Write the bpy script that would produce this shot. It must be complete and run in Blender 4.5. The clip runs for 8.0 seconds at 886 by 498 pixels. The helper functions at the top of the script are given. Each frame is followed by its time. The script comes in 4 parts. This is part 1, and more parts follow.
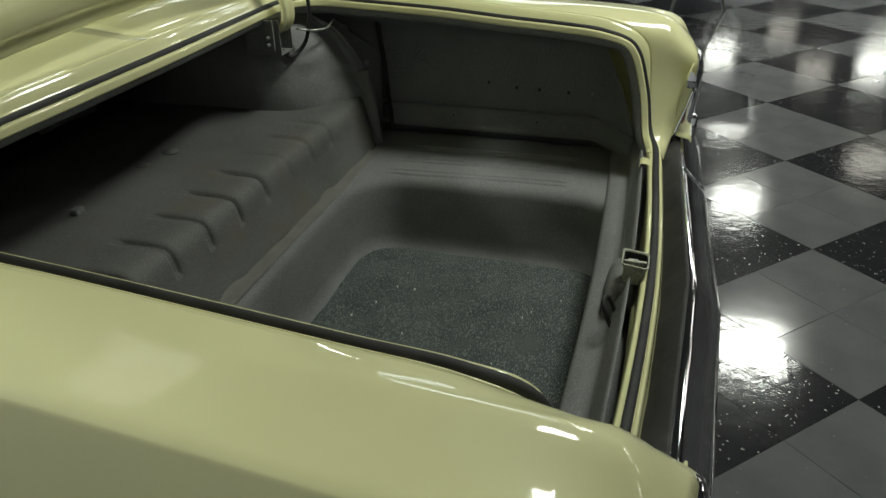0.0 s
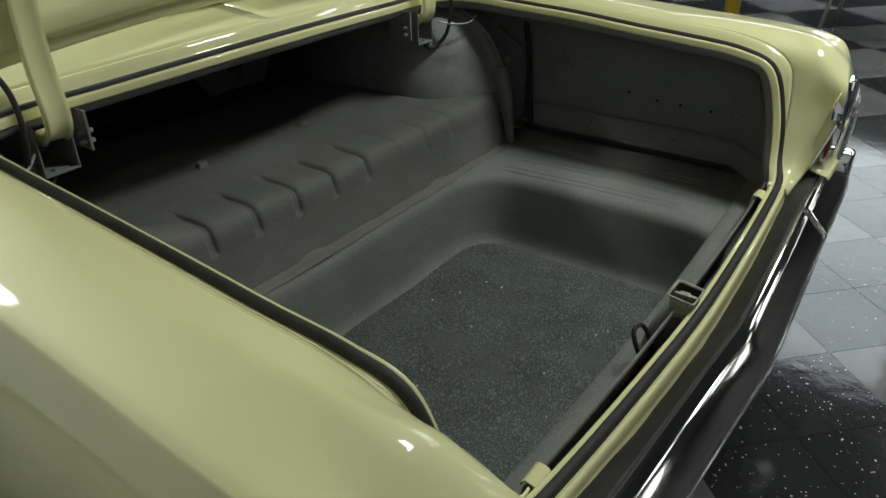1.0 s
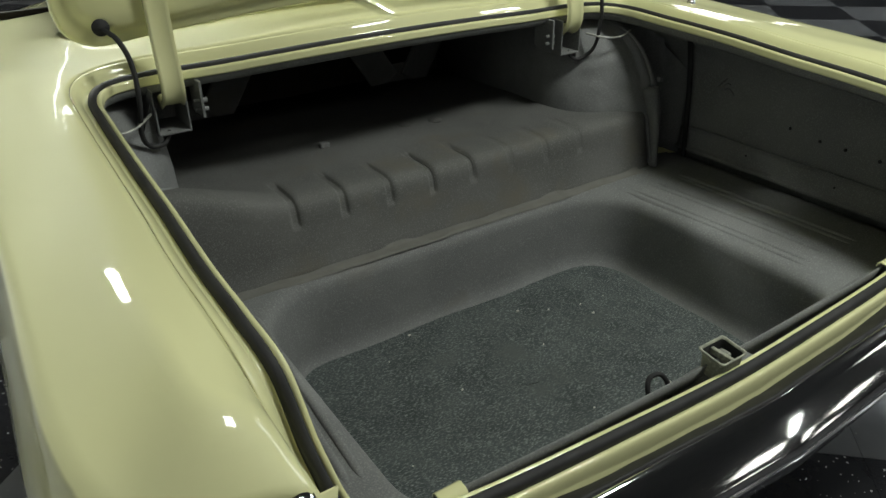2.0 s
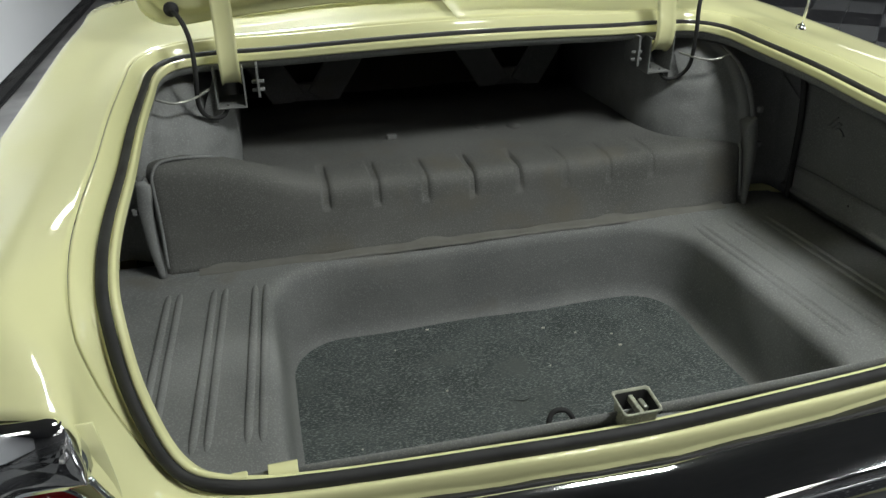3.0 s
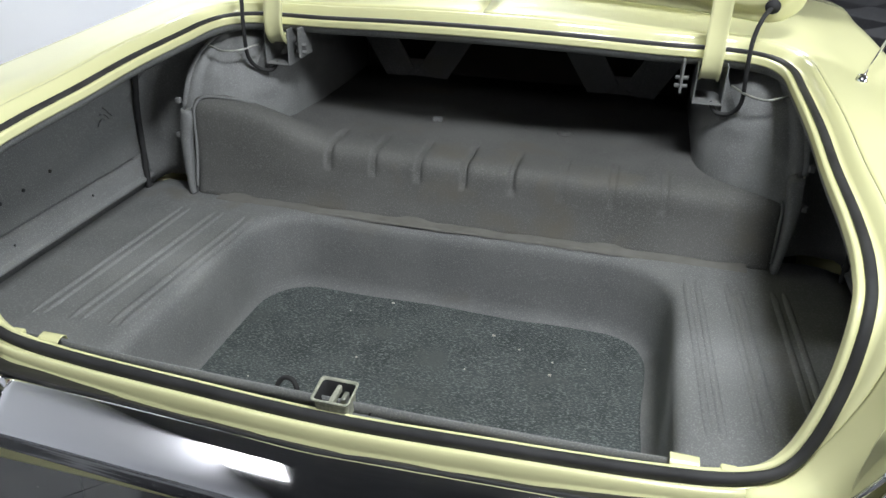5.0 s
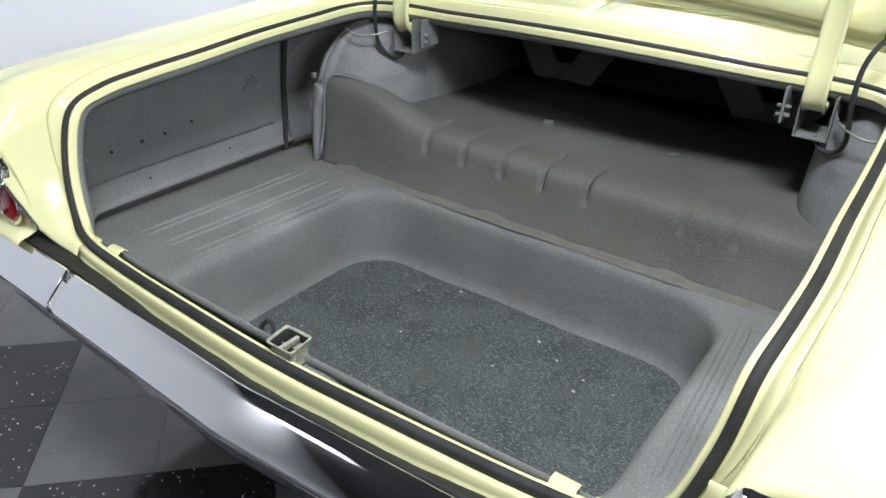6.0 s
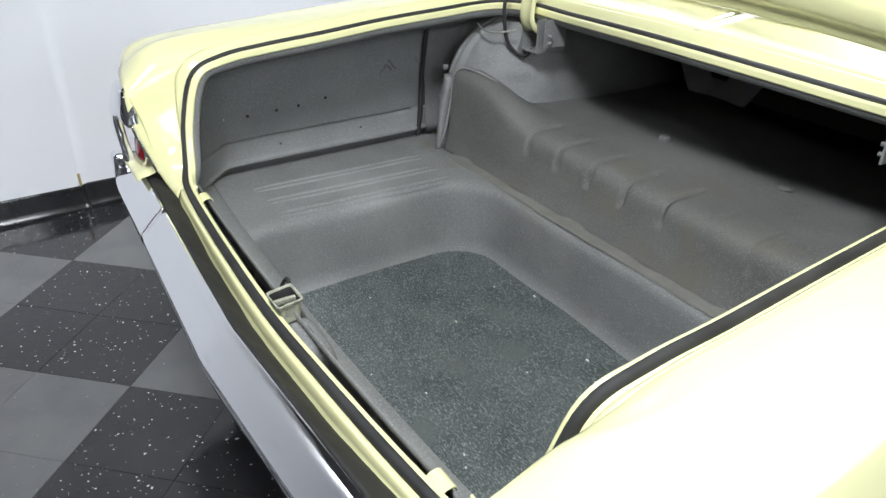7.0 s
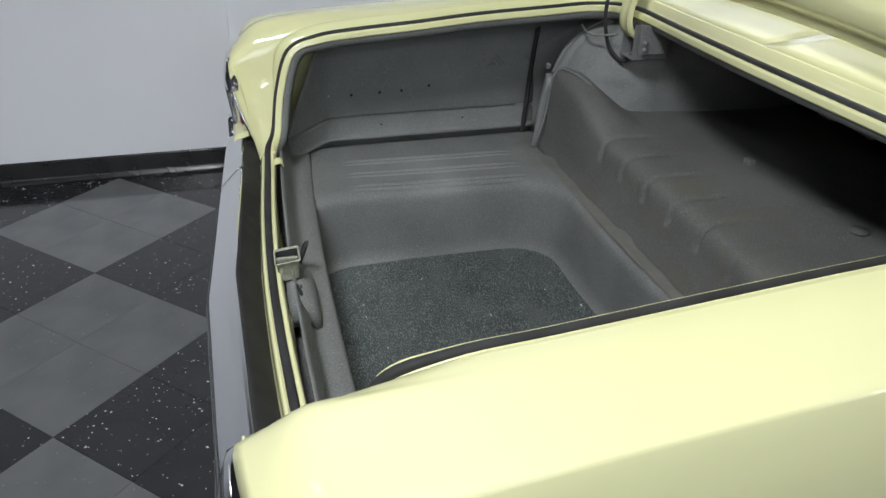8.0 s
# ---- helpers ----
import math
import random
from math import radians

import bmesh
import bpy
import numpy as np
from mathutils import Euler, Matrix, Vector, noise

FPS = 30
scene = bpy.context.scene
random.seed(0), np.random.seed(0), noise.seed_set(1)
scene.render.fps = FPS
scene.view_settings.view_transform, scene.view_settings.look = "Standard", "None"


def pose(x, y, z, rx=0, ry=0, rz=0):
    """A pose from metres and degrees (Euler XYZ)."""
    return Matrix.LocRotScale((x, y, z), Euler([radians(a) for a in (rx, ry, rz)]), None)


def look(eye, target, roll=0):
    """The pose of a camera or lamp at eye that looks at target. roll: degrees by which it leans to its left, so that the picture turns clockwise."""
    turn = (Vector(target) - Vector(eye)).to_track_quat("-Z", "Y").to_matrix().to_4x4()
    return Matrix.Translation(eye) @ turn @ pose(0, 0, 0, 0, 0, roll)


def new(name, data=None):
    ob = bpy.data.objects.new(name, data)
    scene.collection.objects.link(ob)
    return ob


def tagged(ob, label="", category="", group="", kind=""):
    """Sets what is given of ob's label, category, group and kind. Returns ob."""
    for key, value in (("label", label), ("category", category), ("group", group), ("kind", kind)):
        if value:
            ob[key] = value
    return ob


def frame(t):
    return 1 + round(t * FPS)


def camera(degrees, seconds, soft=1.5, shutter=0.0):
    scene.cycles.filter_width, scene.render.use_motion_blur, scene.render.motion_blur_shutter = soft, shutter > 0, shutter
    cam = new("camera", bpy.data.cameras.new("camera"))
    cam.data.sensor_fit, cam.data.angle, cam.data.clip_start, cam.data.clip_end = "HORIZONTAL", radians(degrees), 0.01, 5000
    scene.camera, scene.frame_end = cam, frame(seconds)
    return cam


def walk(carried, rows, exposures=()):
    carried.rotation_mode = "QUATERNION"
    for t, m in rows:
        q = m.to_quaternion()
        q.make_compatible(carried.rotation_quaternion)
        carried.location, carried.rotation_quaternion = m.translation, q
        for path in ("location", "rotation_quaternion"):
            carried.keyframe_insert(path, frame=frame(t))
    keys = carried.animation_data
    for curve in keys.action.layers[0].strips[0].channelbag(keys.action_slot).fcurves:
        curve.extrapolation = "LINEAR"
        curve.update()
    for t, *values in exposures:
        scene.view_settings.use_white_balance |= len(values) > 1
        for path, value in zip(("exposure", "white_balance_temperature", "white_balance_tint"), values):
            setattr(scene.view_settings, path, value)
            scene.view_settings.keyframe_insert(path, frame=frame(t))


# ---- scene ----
cam = camera(61.57, 8.0)
PATH = [
    (0, (-1.328, -0.037, 1.378), (0.333, 0.477, 0.390), -1.3),
    (0.5, (-1.287, -0.207, 1.384), (0.289, 0.527, 0.395), -1.4),
    (1, (-1.204, -0.351, 1.383), (0.200, 0.679, 0.399), -1.2),
    (1.5, (-1.099, -0.482, 1.397), (0.103, 0.777, 0.412), -1.2),
    (2, (-0.937, -0.616, 1.374), (0.022, 0.855, 0.416), -1.1),
    (3.5, (-0.278, -0.893, 1.383), (-0.081, 0.852, 0.426), -0.5),
    (4, (-0.062, -0.914, 1.381), (-0.052, 0.841, 0.422), -0.0),
    (5.5, (0.618, -0.821, 1.402), (-0.095, 0.769, 0.422), 1.4),
    (6, (0.834, -0.728, 1.397), (-0.187, 0.690, 0.423), 1.3),
    (6.5, (1.023, -0.584, 1.388), (-0.258, 0.608, 0.419), 0.9),
    (7, (1.164, -0.423, 1.395), (-0.300, 0.528, 0.418), 0.8),
    (7.5, (1.297, -0.248, 1.400), (-0.291, 0.467, 0.417), 0.7),
    (8, (1.381, -0.049, 1.401), (-0.304, 0.389, 0.414), 0.7),
]
EXPOSURES = [(0.0, -0.95, 7000, 4), (0.5, -0.92, 6850, 5), (1.5, -0.88, 6900, 5), (2.0, -0.7, 6800, 6), (3.5, -0.25, 6600, 10), (5.5, 0.25, 6250, 15), (7.0, 0.43, 6300, 15), (8.0, -0.29, 6350, 14)]
walk(cam, [(t, look(eye, target, roll)) for t, eye, target, roll in PATH], EXPOSURES)

# ---------------------------------------------------------------- light
world = bpy.data.worlds.new("showroom_air")
scene.world = world
world.use_nodes = True
world.node_tree.nodes["Background"].inputs[0].default_value = (0.5, 0.55, 0.62, 1)
world.node_tree.nodes["Background"].inputs[1].default_value = 0.02

# the lamp at (-1.80, -2.6) is an added, unseen fill that brightens the wall
LAMPS = [(0.85, -0.50, 80), (5.0, -1.15, 120), (8.3, -1.15, 50), (11.6, -1.15, 45), (15.7, -1.1, 45), (-1.80, -2.6, 3), (5.0, -4.4, 40),
         (9.0, -4.4, 45), (15.6, -4.1, 45), (0.85, 5.7, 40), (-0.45, 3.3, 170), (4.6, 3.6, 35), (9.0, 3.6, 35)]
CEILING = 3.0
FLOOR = -0.053
FAR_LIGHTS = [(3.0, -6.0), (7.0, -6.0), (11.0, -6.0), (14.5, -5.8), (12.6, -4.4), (18.2, -2.6), (2.5, -7.2), (5.6, -7.2), (9.0, -7.2), (12.6, -7.2), (16.0, -7.0), (13.0, 3.6), (17.0, 3.4), (6.8, 6.5), (11.0, 6.5),
              (4.4, -5.2), (6.4, -3.3), (8.0, -5.5), (10.2, -3.1), (13.8, -6.9), (15.0, -2.9), (17.2, -4.6), (17.0, -6.2), (10.4, -5.3)]
for lx, ly, watts in LAMPS:
    lamp = bpy.data.lights.new("panel_light", "AREA")
    lamp.shape, lamp.size, lamp.size_y, lamp.energy = "RECTANGLE", 0.58, 0.58, watts
    lamp.color = (0.95, 1.0, 1.0)
    new("panel_light", lamp).matrix_world = pose(lx, ly, CEILING - 0.06)


# ---------------------------------------------------------------- materials
def material(name, color=(0.5, 0.5, 0.5), rough=0.5, metal=0.0, coat=0.0, second=None, scale=6.0, fine=None, fine_scale=300.0,
             bump=0.0, bump_scale=200.0, spec=0.5, emission=0.0, stain=None, stain_scale=3.0, stain_from=0.55, stretch=None):
    """Base colour with a broad and a fine noise over it, a bump, and stains."""
    m = bpy.data.materials.new(name)
    m.use_nodes = True
    nt = m.node_tree
    b = nt.nodes["Principled BSDF"]
    b.inputs["Roughness"].default_value, b.inputs["Metallic"].default_value = rough, metal
    b.inputs["Coat Weight"].default_value, b.inputs["Coat Roughness"].default_value = coat, 0.04
    b.inputs["Specular IOR Level"].default_value = spec
    b.inputs["Base Color"].default_value = (*color, 1)
    coord = nt.nodes.new("ShaderNodeTexCoord").outputs["Object"]
    drawn = coord
    if stretch:
        mp = nt.nodes.new("ShaderNodeMapping")
        mp.inputs["Scale"].default_value = stretch
        nt.links.new(coord, mp.inputs["Vector"])
        drawn = mp.outputs["Vector"]

    def noisy(sc, detail=4.0):
        n = nt.nodes.new("ShaderNodeTexNoise")
        n.inputs["Scale"].default_value, n.inputs["Detail"].default_value = sc, detail
        nt.links.new(drawn if sc > 100 else coord, n.inputs["Vector"])
        return n.outputs["Fac"]

    def mixed(fac, a, c, lo=0.35, hi=0.65):
        r = nt.nodes.new("ShaderNodeMapRange")
        r.inputs["From Min"].default_value, r.inputs["From Max"].default_value = lo, hi
        nt.links.new(fac, r.inputs["Value"])
        x = nt.nodes.new("ShaderNodeMix")
        x.data_type = "RGBA"
        nt.links.new(r.outputs["Result"], x.inputs["Factor"])
        for socket, v in ((x.inputs["A"], a), (x.inputs["B"], c)):
            if isinstance(v, tuple):
                socket.default_value = (*v, 1)
            else:
                nt.links.new(v, socket)
        return x.outputs["Result"]

    out = None
    if second:
        out = mixed(noisy(scale), color, second)
    if fine:
        out = mixed(noisy(fine_scale, 2.0), out or color, fine, 0.5, 0.72)
    if stain:
        out = mixed(noisy(stain_scale, 6.0), out or color, stain, stain_from, stain_from + 0.15)
    if out:
        nt.links.new(out, b.inputs["Base Color"])
    if bump:
        n = nt.nodes.new("ShaderNodeBump")
        n.inputs["Strength"].default_value, n.inputs["Distance"].default_value = bump, 0.002
        nt.links.new(noisy(bump_scale, 3.0), n.inputs["Height"])
        nt.links.new(n.outputs["Normal"], b.inputs["Normal"])
    if emission:
        b.inputs["Emission Color"].default_value, b.inputs["Emission Strength"].default_value = (*color, 1), emission
    return m


PAINT = material("pale_yellow_paint", (0.74, 0.73, 0.40), 0.5, coat=1.0, second=(0.72, 0.71, 0.385), scale=3, spec=0.2)
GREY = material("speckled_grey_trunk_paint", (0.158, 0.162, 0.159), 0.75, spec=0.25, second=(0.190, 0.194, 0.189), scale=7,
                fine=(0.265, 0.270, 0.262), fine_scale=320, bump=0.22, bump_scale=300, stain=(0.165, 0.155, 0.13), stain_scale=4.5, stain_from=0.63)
# copy of the trunk grey: shelf's shade painted in, brownish dust over it
SHELF = material("shaded_brownish_grey_paint", (0.104, 0.105, 0.098), 0.75, spec=0.25, second=(0.132, 0.132, 0.124), scale=6, fine=(0.180, 0.181, 0.172), fine_scale=320,
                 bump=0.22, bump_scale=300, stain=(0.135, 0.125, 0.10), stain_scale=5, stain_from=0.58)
# grey lightened to paint in the light on the wheelhouses; sealant beads share it
ARCH = material("lit_tone_grey", (0.20, 0.205, 0.20), 0.6, second=(0.165, 0.168, 0.165), scale=14, fine=(0.25, 0.255, 0.25), fine_scale=300, bump=0.5, bump_scale=60)
DIRTY = material("dusty_grey_seam", (0.165, 0.163, 0.145), 0.8, second=(0.14, 0.137, 0.12), scale=22, bump=0.5, bump_scale=150)
RUBBER = material("black_rubber", (0.014, 0.014, 0.014), 0.75, second=(0.03, 0.03, 0.03), scale=12, bump=0.15, bump_scale=90)
FILLER = material("scuffed_black_rubber_filler", (0.008, 0.008, 0.008), 0.7, second=(0.018, 0.017, 0.016), scale=17, bump=0.4, bump_scale=30, stain=(0.045, 0.042, 0.038), stain_scale=11, stain_from=0.62)
CHROME = material("chrome", (0.82, 0.83, 0.85), 0.06, metal=1.0)
STEEL = material("worn_bare_steel", (0.45, 0.46, 0.42), 0.4, metal=0.7, second=(0.30, 0.31, 0.27), scale=60)
MAT = material("dark_carpet", (0.062, 0.072, 0.071), 0.95, second=(0.088, 0.101, 0.099), scale=9, fine=(0.25, 0.272, 0.267),
               fine_scale=700, bump=1.0, bump_scale=700, spec=0.1, stretch=(0.20, 0.62, 1.0), stain=(0.105, 0.117, 0.112), stain_scale=6, stain_from=0.56)
OVERSPRAY = material("worn_pale_green_overspray", (0.36, 0.37, 0.28), 0.5, second=(0.24, 0.25, 0.20), scale=45, fine=(0.46, 0.46, 0.36), fine_scale=160, bump=0.4, bump_scale=120)
LINT = material("pale_lint", (0.6, 0.58, 0.52), 0.9)
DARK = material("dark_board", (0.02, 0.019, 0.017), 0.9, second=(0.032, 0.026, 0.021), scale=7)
RED = material("red_lens", (0.30, 0.005, 0.008), 0.08, coat=1.0)
GLASS = material("dark_tinted_glass", (0.03, 0.035, 0.04), 0.05, coat=1.0)
TYRE = material("tyre_rubber", (0.02, 0.02, 0.02), 0.8, second=(0.03, 0.03, 0.03))
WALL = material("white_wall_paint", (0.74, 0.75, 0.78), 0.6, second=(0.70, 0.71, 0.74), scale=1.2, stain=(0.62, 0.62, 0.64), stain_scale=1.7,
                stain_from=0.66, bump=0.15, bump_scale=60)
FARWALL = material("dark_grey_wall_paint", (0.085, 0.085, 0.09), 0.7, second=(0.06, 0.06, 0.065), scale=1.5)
BASE = material("glossy_black_vinyl", (0.012, 0.012, 0.013), 0.22, second=(0.02, 0.02, 0.021), scale=8)
CEIL = material("dark_ceiling", (0.10, 0.10, 0.105), 0.9, second=(0.085, 0.085, 0.09))
# joint colour raised to paint in the glint along the tile edges
GROUT = material("tile_joint_painted_glint", (0.30, 0.30, 0.30), 0.3, second=(0.12, 0.12, 0.12), scale=3)
LIGHT = material("lamp_diffuser", (1.0, 0.98, 0.94), 0.5, emission=3.0)
FAR_LIGHT = material("bright_lamp_diffuser", (1.0, 0.98, 0.94), 0.5, emission=9.0)
SKYLIGHT = material("daylit_pane", (0.78, 0.88, 1.0), 0.3, emission=7.0)
WHITE = material("white_enamel", (0.75, 0.75, 0.74), 0.4, second=(0.7, 0.7, 0.69))
YELLOW = material("safety_yellow_paint", (0.65, 0.45, 0.03), 0.45, second=(0.6, 0.41, 0.03))
SWITCH = material("tan_plastic", (0.35, 0.27, 0.14), 0.5)


def tile_material(name, color, second, fleck, fleck_from):
    m = material(name, color, 0.11, second=second, scale=5, bump=0.45, bump_scale=14)
    nt = m.node_tree
    b = nt.nodes["Principled BSDF"]
    coord = nt.nodes.new("ShaderNodeTexCoord").outputs["Object"]
    info = nt.nodes.new("ShaderNodeObjectInfo")
    add = nt.nodes.new("ShaderNodeVectorMath")
    add.operation = "MULTIPLY_ADD"
    nt.links.new(info.outputs["Random"], add.inputs[0])
    add.inputs[1].default_value = (17.0, 31.0, 5.0)
    nt.links.new(coord, add.inputs[2])
    n = nt.nodes.new("ShaderNodeTexNoise")
    n.inputs["Scale"].default_value, n.inputs["Detail"].default_value = 85.0, 1.0
    nt.links.new(add.outputs[0], n.inputs["Vector"])
    r = nt.nodes.new("ShaderNodeMapRange")
    r.inputs["From Min"].default_value, r.inputs["From Max"].default_value = fleck_from, fleck_from + 0.03
    nt.links.new(n.outputs["Fac"], r.inputs["Value"])
    x = nt.nodes.new("ShaderNodeMix")
    x.data_type = "RGBA"
    nt.links.new(r.outputs["Result"], x.inputs["Factor"])
    nt.links.new(b.inputs["Base Color"].links[0].from_socket, x.inputs["A"])
    x.inputs["B"].default_value = (*fleck, 1)
    nt.links.new(x.outputs["Result"], b.inputs["Base Color"])
    return m


TILE_BLACK = tile_material("black_flecked_vinyl_tile", (0.016, 0.016, 0.018), (0.024, 0.024, 0.026), (0.52, 0.52, 0.50), 0.715)
TILE_GREY = tile_material("grey_vinyl_tile", (0.105, 0.107, 0.11), (0.13, 0.131, 0.132), (0.2, 0.2, 0.195), 0.75)


# ---------------------------------------------------------------- mesh helpers
def thing(name, at, label, category, group="", kind=""):
    e = new(name)
    e.location = at
    return tagged(e, label, category, group, kind)


def mesh_of(name, verts, faces, mat, smooth=True):
    me = bpy.data.meshes.new(name)
    me.from_pydata([tuple(v) for v in verts], [], faces)
    me.materials.append(mat)
    bm = bmesh.new()
    bm.from_mesh(me)
    bmesh.ops.remove_doubles(bm, verts=bm.verts, dist=1e-5)
    bmesh.ops.recalc_face_normals(bm, faces=bm.faces)
    bm.to_mesh(me)
    bm.free()
    if smooth:
        me.shade_smooth()
    return me


def place(name, me, parent=None, label=""):
    ob = new(name, me)
    if parent:
        ob.parent = parent
        ob.matrix_parent_inverse = Matrix.Translation(-parent.location)
    return tagged(ob, label)


def part(name, bm, mat, parent=None, label="", smooth=False):
    me = bpy.data.meshes.new(name)
    bmesh.ops.recalc_face_normals(bm, faces=bm.faces)
    bm.to_mesh(me)
    bm.free()
    me.materials.append(mat)
    if smooth:
        me.shade_smooth()
    return place(name, me, parent, label)


def grid_faces(rows, cols, loop=False):
    faces = []
    for i in range(rows - 1):
        for j in range(cols if loop else cols - 1):
            a, b = i * cols + j, i * cols + (j + 1) % cols
            faces.append((a, b, b + cols, a + cols))
    return faces


def sheet(name, rows, mat, parent=None, label="", thick=0.0, loop=False, flip=False):
    """A surface through rows of points; thick: metres of solid metal behind it."""
    verts = [p for row in rows for p in row]
    me = bpy.data.meshes.new(name)
    faces = grid_faces(len(rows), len(rows[0]), loop)
    if flip:
        faces = [f[::-1] for f in faces]
    me.from_pydata([tuple(v) for v in verts], [], faces)
    me.materials.append(mat)
    me.shade_smooth()
    ob = place(name, me, parent, label)
    if thick:
        mod = ob.modifiers.new("metal", "SOLIDIFY")
        mod.thickness, mod.offset = thick, -1.0
    return ob


def box_bm(lo, hi, bevel=0.004, bm=None):
    bm = bm or bmesh.new()
    made = bmesh.ops.create_cube(bm, size=1.0)["verts"]
    for v in made:
        v.co = Vector([l + (c + 0.5) * (h - l) for l, h, c in zip(lo, hi, v.co)])
    if bevel:
        edges = list({e for v in made for e in v.link_edges})
        bmesh.ops.bevel(bm, geom=edges, offset=bevel, segments=2, affect="EDGES", profile=0.5)
    return bm


def slab(name, lo, hi, mat, parent=None, label="", bevel=0.004):
    return part(name, box_bm(lo, hi, bevel), mat, parent, label)


def tube_mesh(name, pts, radius, mat, sides=8, closed=False, squash=None):
    """A round bar along points, ends capped."""
    pts = [Vector(p) for p in pts]
    n = len(pts)
    verts, faces = [], []
    up = Vector((0.13, 0.21, 0.97))
    for i, p in enumerate(pts):
        a, b = pts[(i - 1) % n] if closed or i else pts[0], pts[(i + 1) % n] if closed or i < n - 1 else pts[-1]
        t = (b - a).normalized()
        u = (up - t * up.dot(t)).normalized()
        up = u
        w = t.cross(u)
        for k in range(sides):
            ang = 2 * math.pi * k / sides
            verts.append(p + radius * (math.cos(ang) * u + math.sin(ang) * w))
    for i in range(n if closed else n - 1):
        for k in range(sides):
            a, b = i * sides + k, i * sides + (k + 1) % sides
            c, d = ((i + 1) % n) * sides + (k + 1) % sides, ((i + 1) % n) * sides + k
            faces.append((a, b, c, d))
    if not closed:
        faces += [tuple(range(sides))[::-1], tuple(range((n - 1) * sides, n * sides))]
    return mesh_of(name, verts, faces, mat)


def spline(keys, steps, ends=None):
    """Catmull-Rom through keys (sequences of numbers); ends: the points before the first and after the last."""
    k = [np.array(p, float) for p in keys]
    before, after = ends or (2 * k[0] - k[1], 2 * k[-1] - k[-2])
    k = [np.array(before, float), *k, np.array(after, float)]
    out = []
    for i in range(1, len(k) - 2):
        p0, p1, p2, p3 = k[i - 1 : i + 3]
        for j in range(steps):
            u = j / steps
            out.append(0.5 * (2 * p1 + (p2 - p0) * u + (2 * p0 - 5 * p1 + 4 * p2 - p3) * u * u + (3 * p1 - p0 - 3 * p2 + p3) * u**3))
    out.append(k[-2])
    return out


def disc_bm(centre, axis, radius, depth, sides=20, bevel=0.0):
    bm = bmesh.new()
    bmesh.ops.create_cone(bm, cap_ends=True, segments=sides, radius1=radius, radius2=radius, depth=depth)
    if bevel:
        bmesh.ops.bevel(bm, geom=[e for e in bm.edges if abs(e.verts[0].co.z - e.verts[1].co.z) < 1e-6], offset=bevel, segments=2, affect="EDGES")
    q = Vector(axis).normalized().to_track_quat("Z", "Y").to_matrix().to_4x4()
    bmesh.ops.transform(bm, matrix=Matrix.Translation(centre) @ q, verts=bm.verts)
    return bm


def mirrored(p):
    return (-p[0], p[1], p[2])


# ---------------------------------------------------------------- the room
X0, X1, Y0, Y1 = -2.15, 19.0, -8.0, 9.0
XP, YP = -2.13, -0.14
slab("floor", (X0, Y0, FLOOR - 0.2), (X1, Y1, FLOOR - 0.004), GROUT, bevel=0)
tagged(bpy.data.objects["floor"], "black and grey checkered vinyl tile floor", "floor", kind="structure")
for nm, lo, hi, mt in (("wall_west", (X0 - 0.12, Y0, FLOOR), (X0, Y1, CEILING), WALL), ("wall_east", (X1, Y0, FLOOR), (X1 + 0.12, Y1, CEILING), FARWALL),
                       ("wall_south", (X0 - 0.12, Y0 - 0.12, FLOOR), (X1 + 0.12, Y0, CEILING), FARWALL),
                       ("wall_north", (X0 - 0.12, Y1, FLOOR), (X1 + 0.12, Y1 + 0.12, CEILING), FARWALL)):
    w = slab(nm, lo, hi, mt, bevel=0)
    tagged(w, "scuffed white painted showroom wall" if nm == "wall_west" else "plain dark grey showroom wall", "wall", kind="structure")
tagged(slab("ceiling", (X0 - 0.12, Y0 - 0.12, CEILING), (X1 + 0.12, Y1 + 0.12, CEILING + 0.1), CEIL, bevel=0), "dark showroom ceiling", "ceiling", kind="structure")

# the white wall steps forward in a corner; vinyl cove base runs round it
tagged(slab("wall_west_step", (X0, Y0, FLOOR), (XP, YP, CEILING), WALL, bevel=0), "scuffed white painted wall corner", "wall", kind="structure")
prof = [(0, 0.105), (0.006, 0.105), (0.008, 0.098), (0.008, 0.03), (0.014, 0.010), (0.030, 0.001), (0, 0.001)]
line = [(XP, y, 1, 0) for y in np.linspace(Y0, YP - 0.01, 40)] + [(XP - 0.003, YP - 0.001, 0.9, 0.5), (XP - 0.012, YP, 0, 1), (X0 + 0.02, YP, 0.2, 1), (X0, YP + 0.02, 1, 0.2)] + [(X0, y, 1, 0) for y in np.linspace(YP + 0.05, Y1, 40)]
cove = sheet("baseboard", [[Vector((x + nx * d, y + ny * d, FLOOR + z)) for d, z in prof] for x, y, nx, ny in line], BASE)
tagged(cove, "glossy black vinyl cove baseboard", "baseboard", kind="structure")
tagged(slab("trim", (XP - 0.012, YP - 0.010, FLOOR + 0.106), (XP + 0.0015, YP + 0.0015, FLOOR + 0.16), SWITCH, bevel=0.001), "scuffed bare tan patch on the wall corner", "trim", kind="structure")

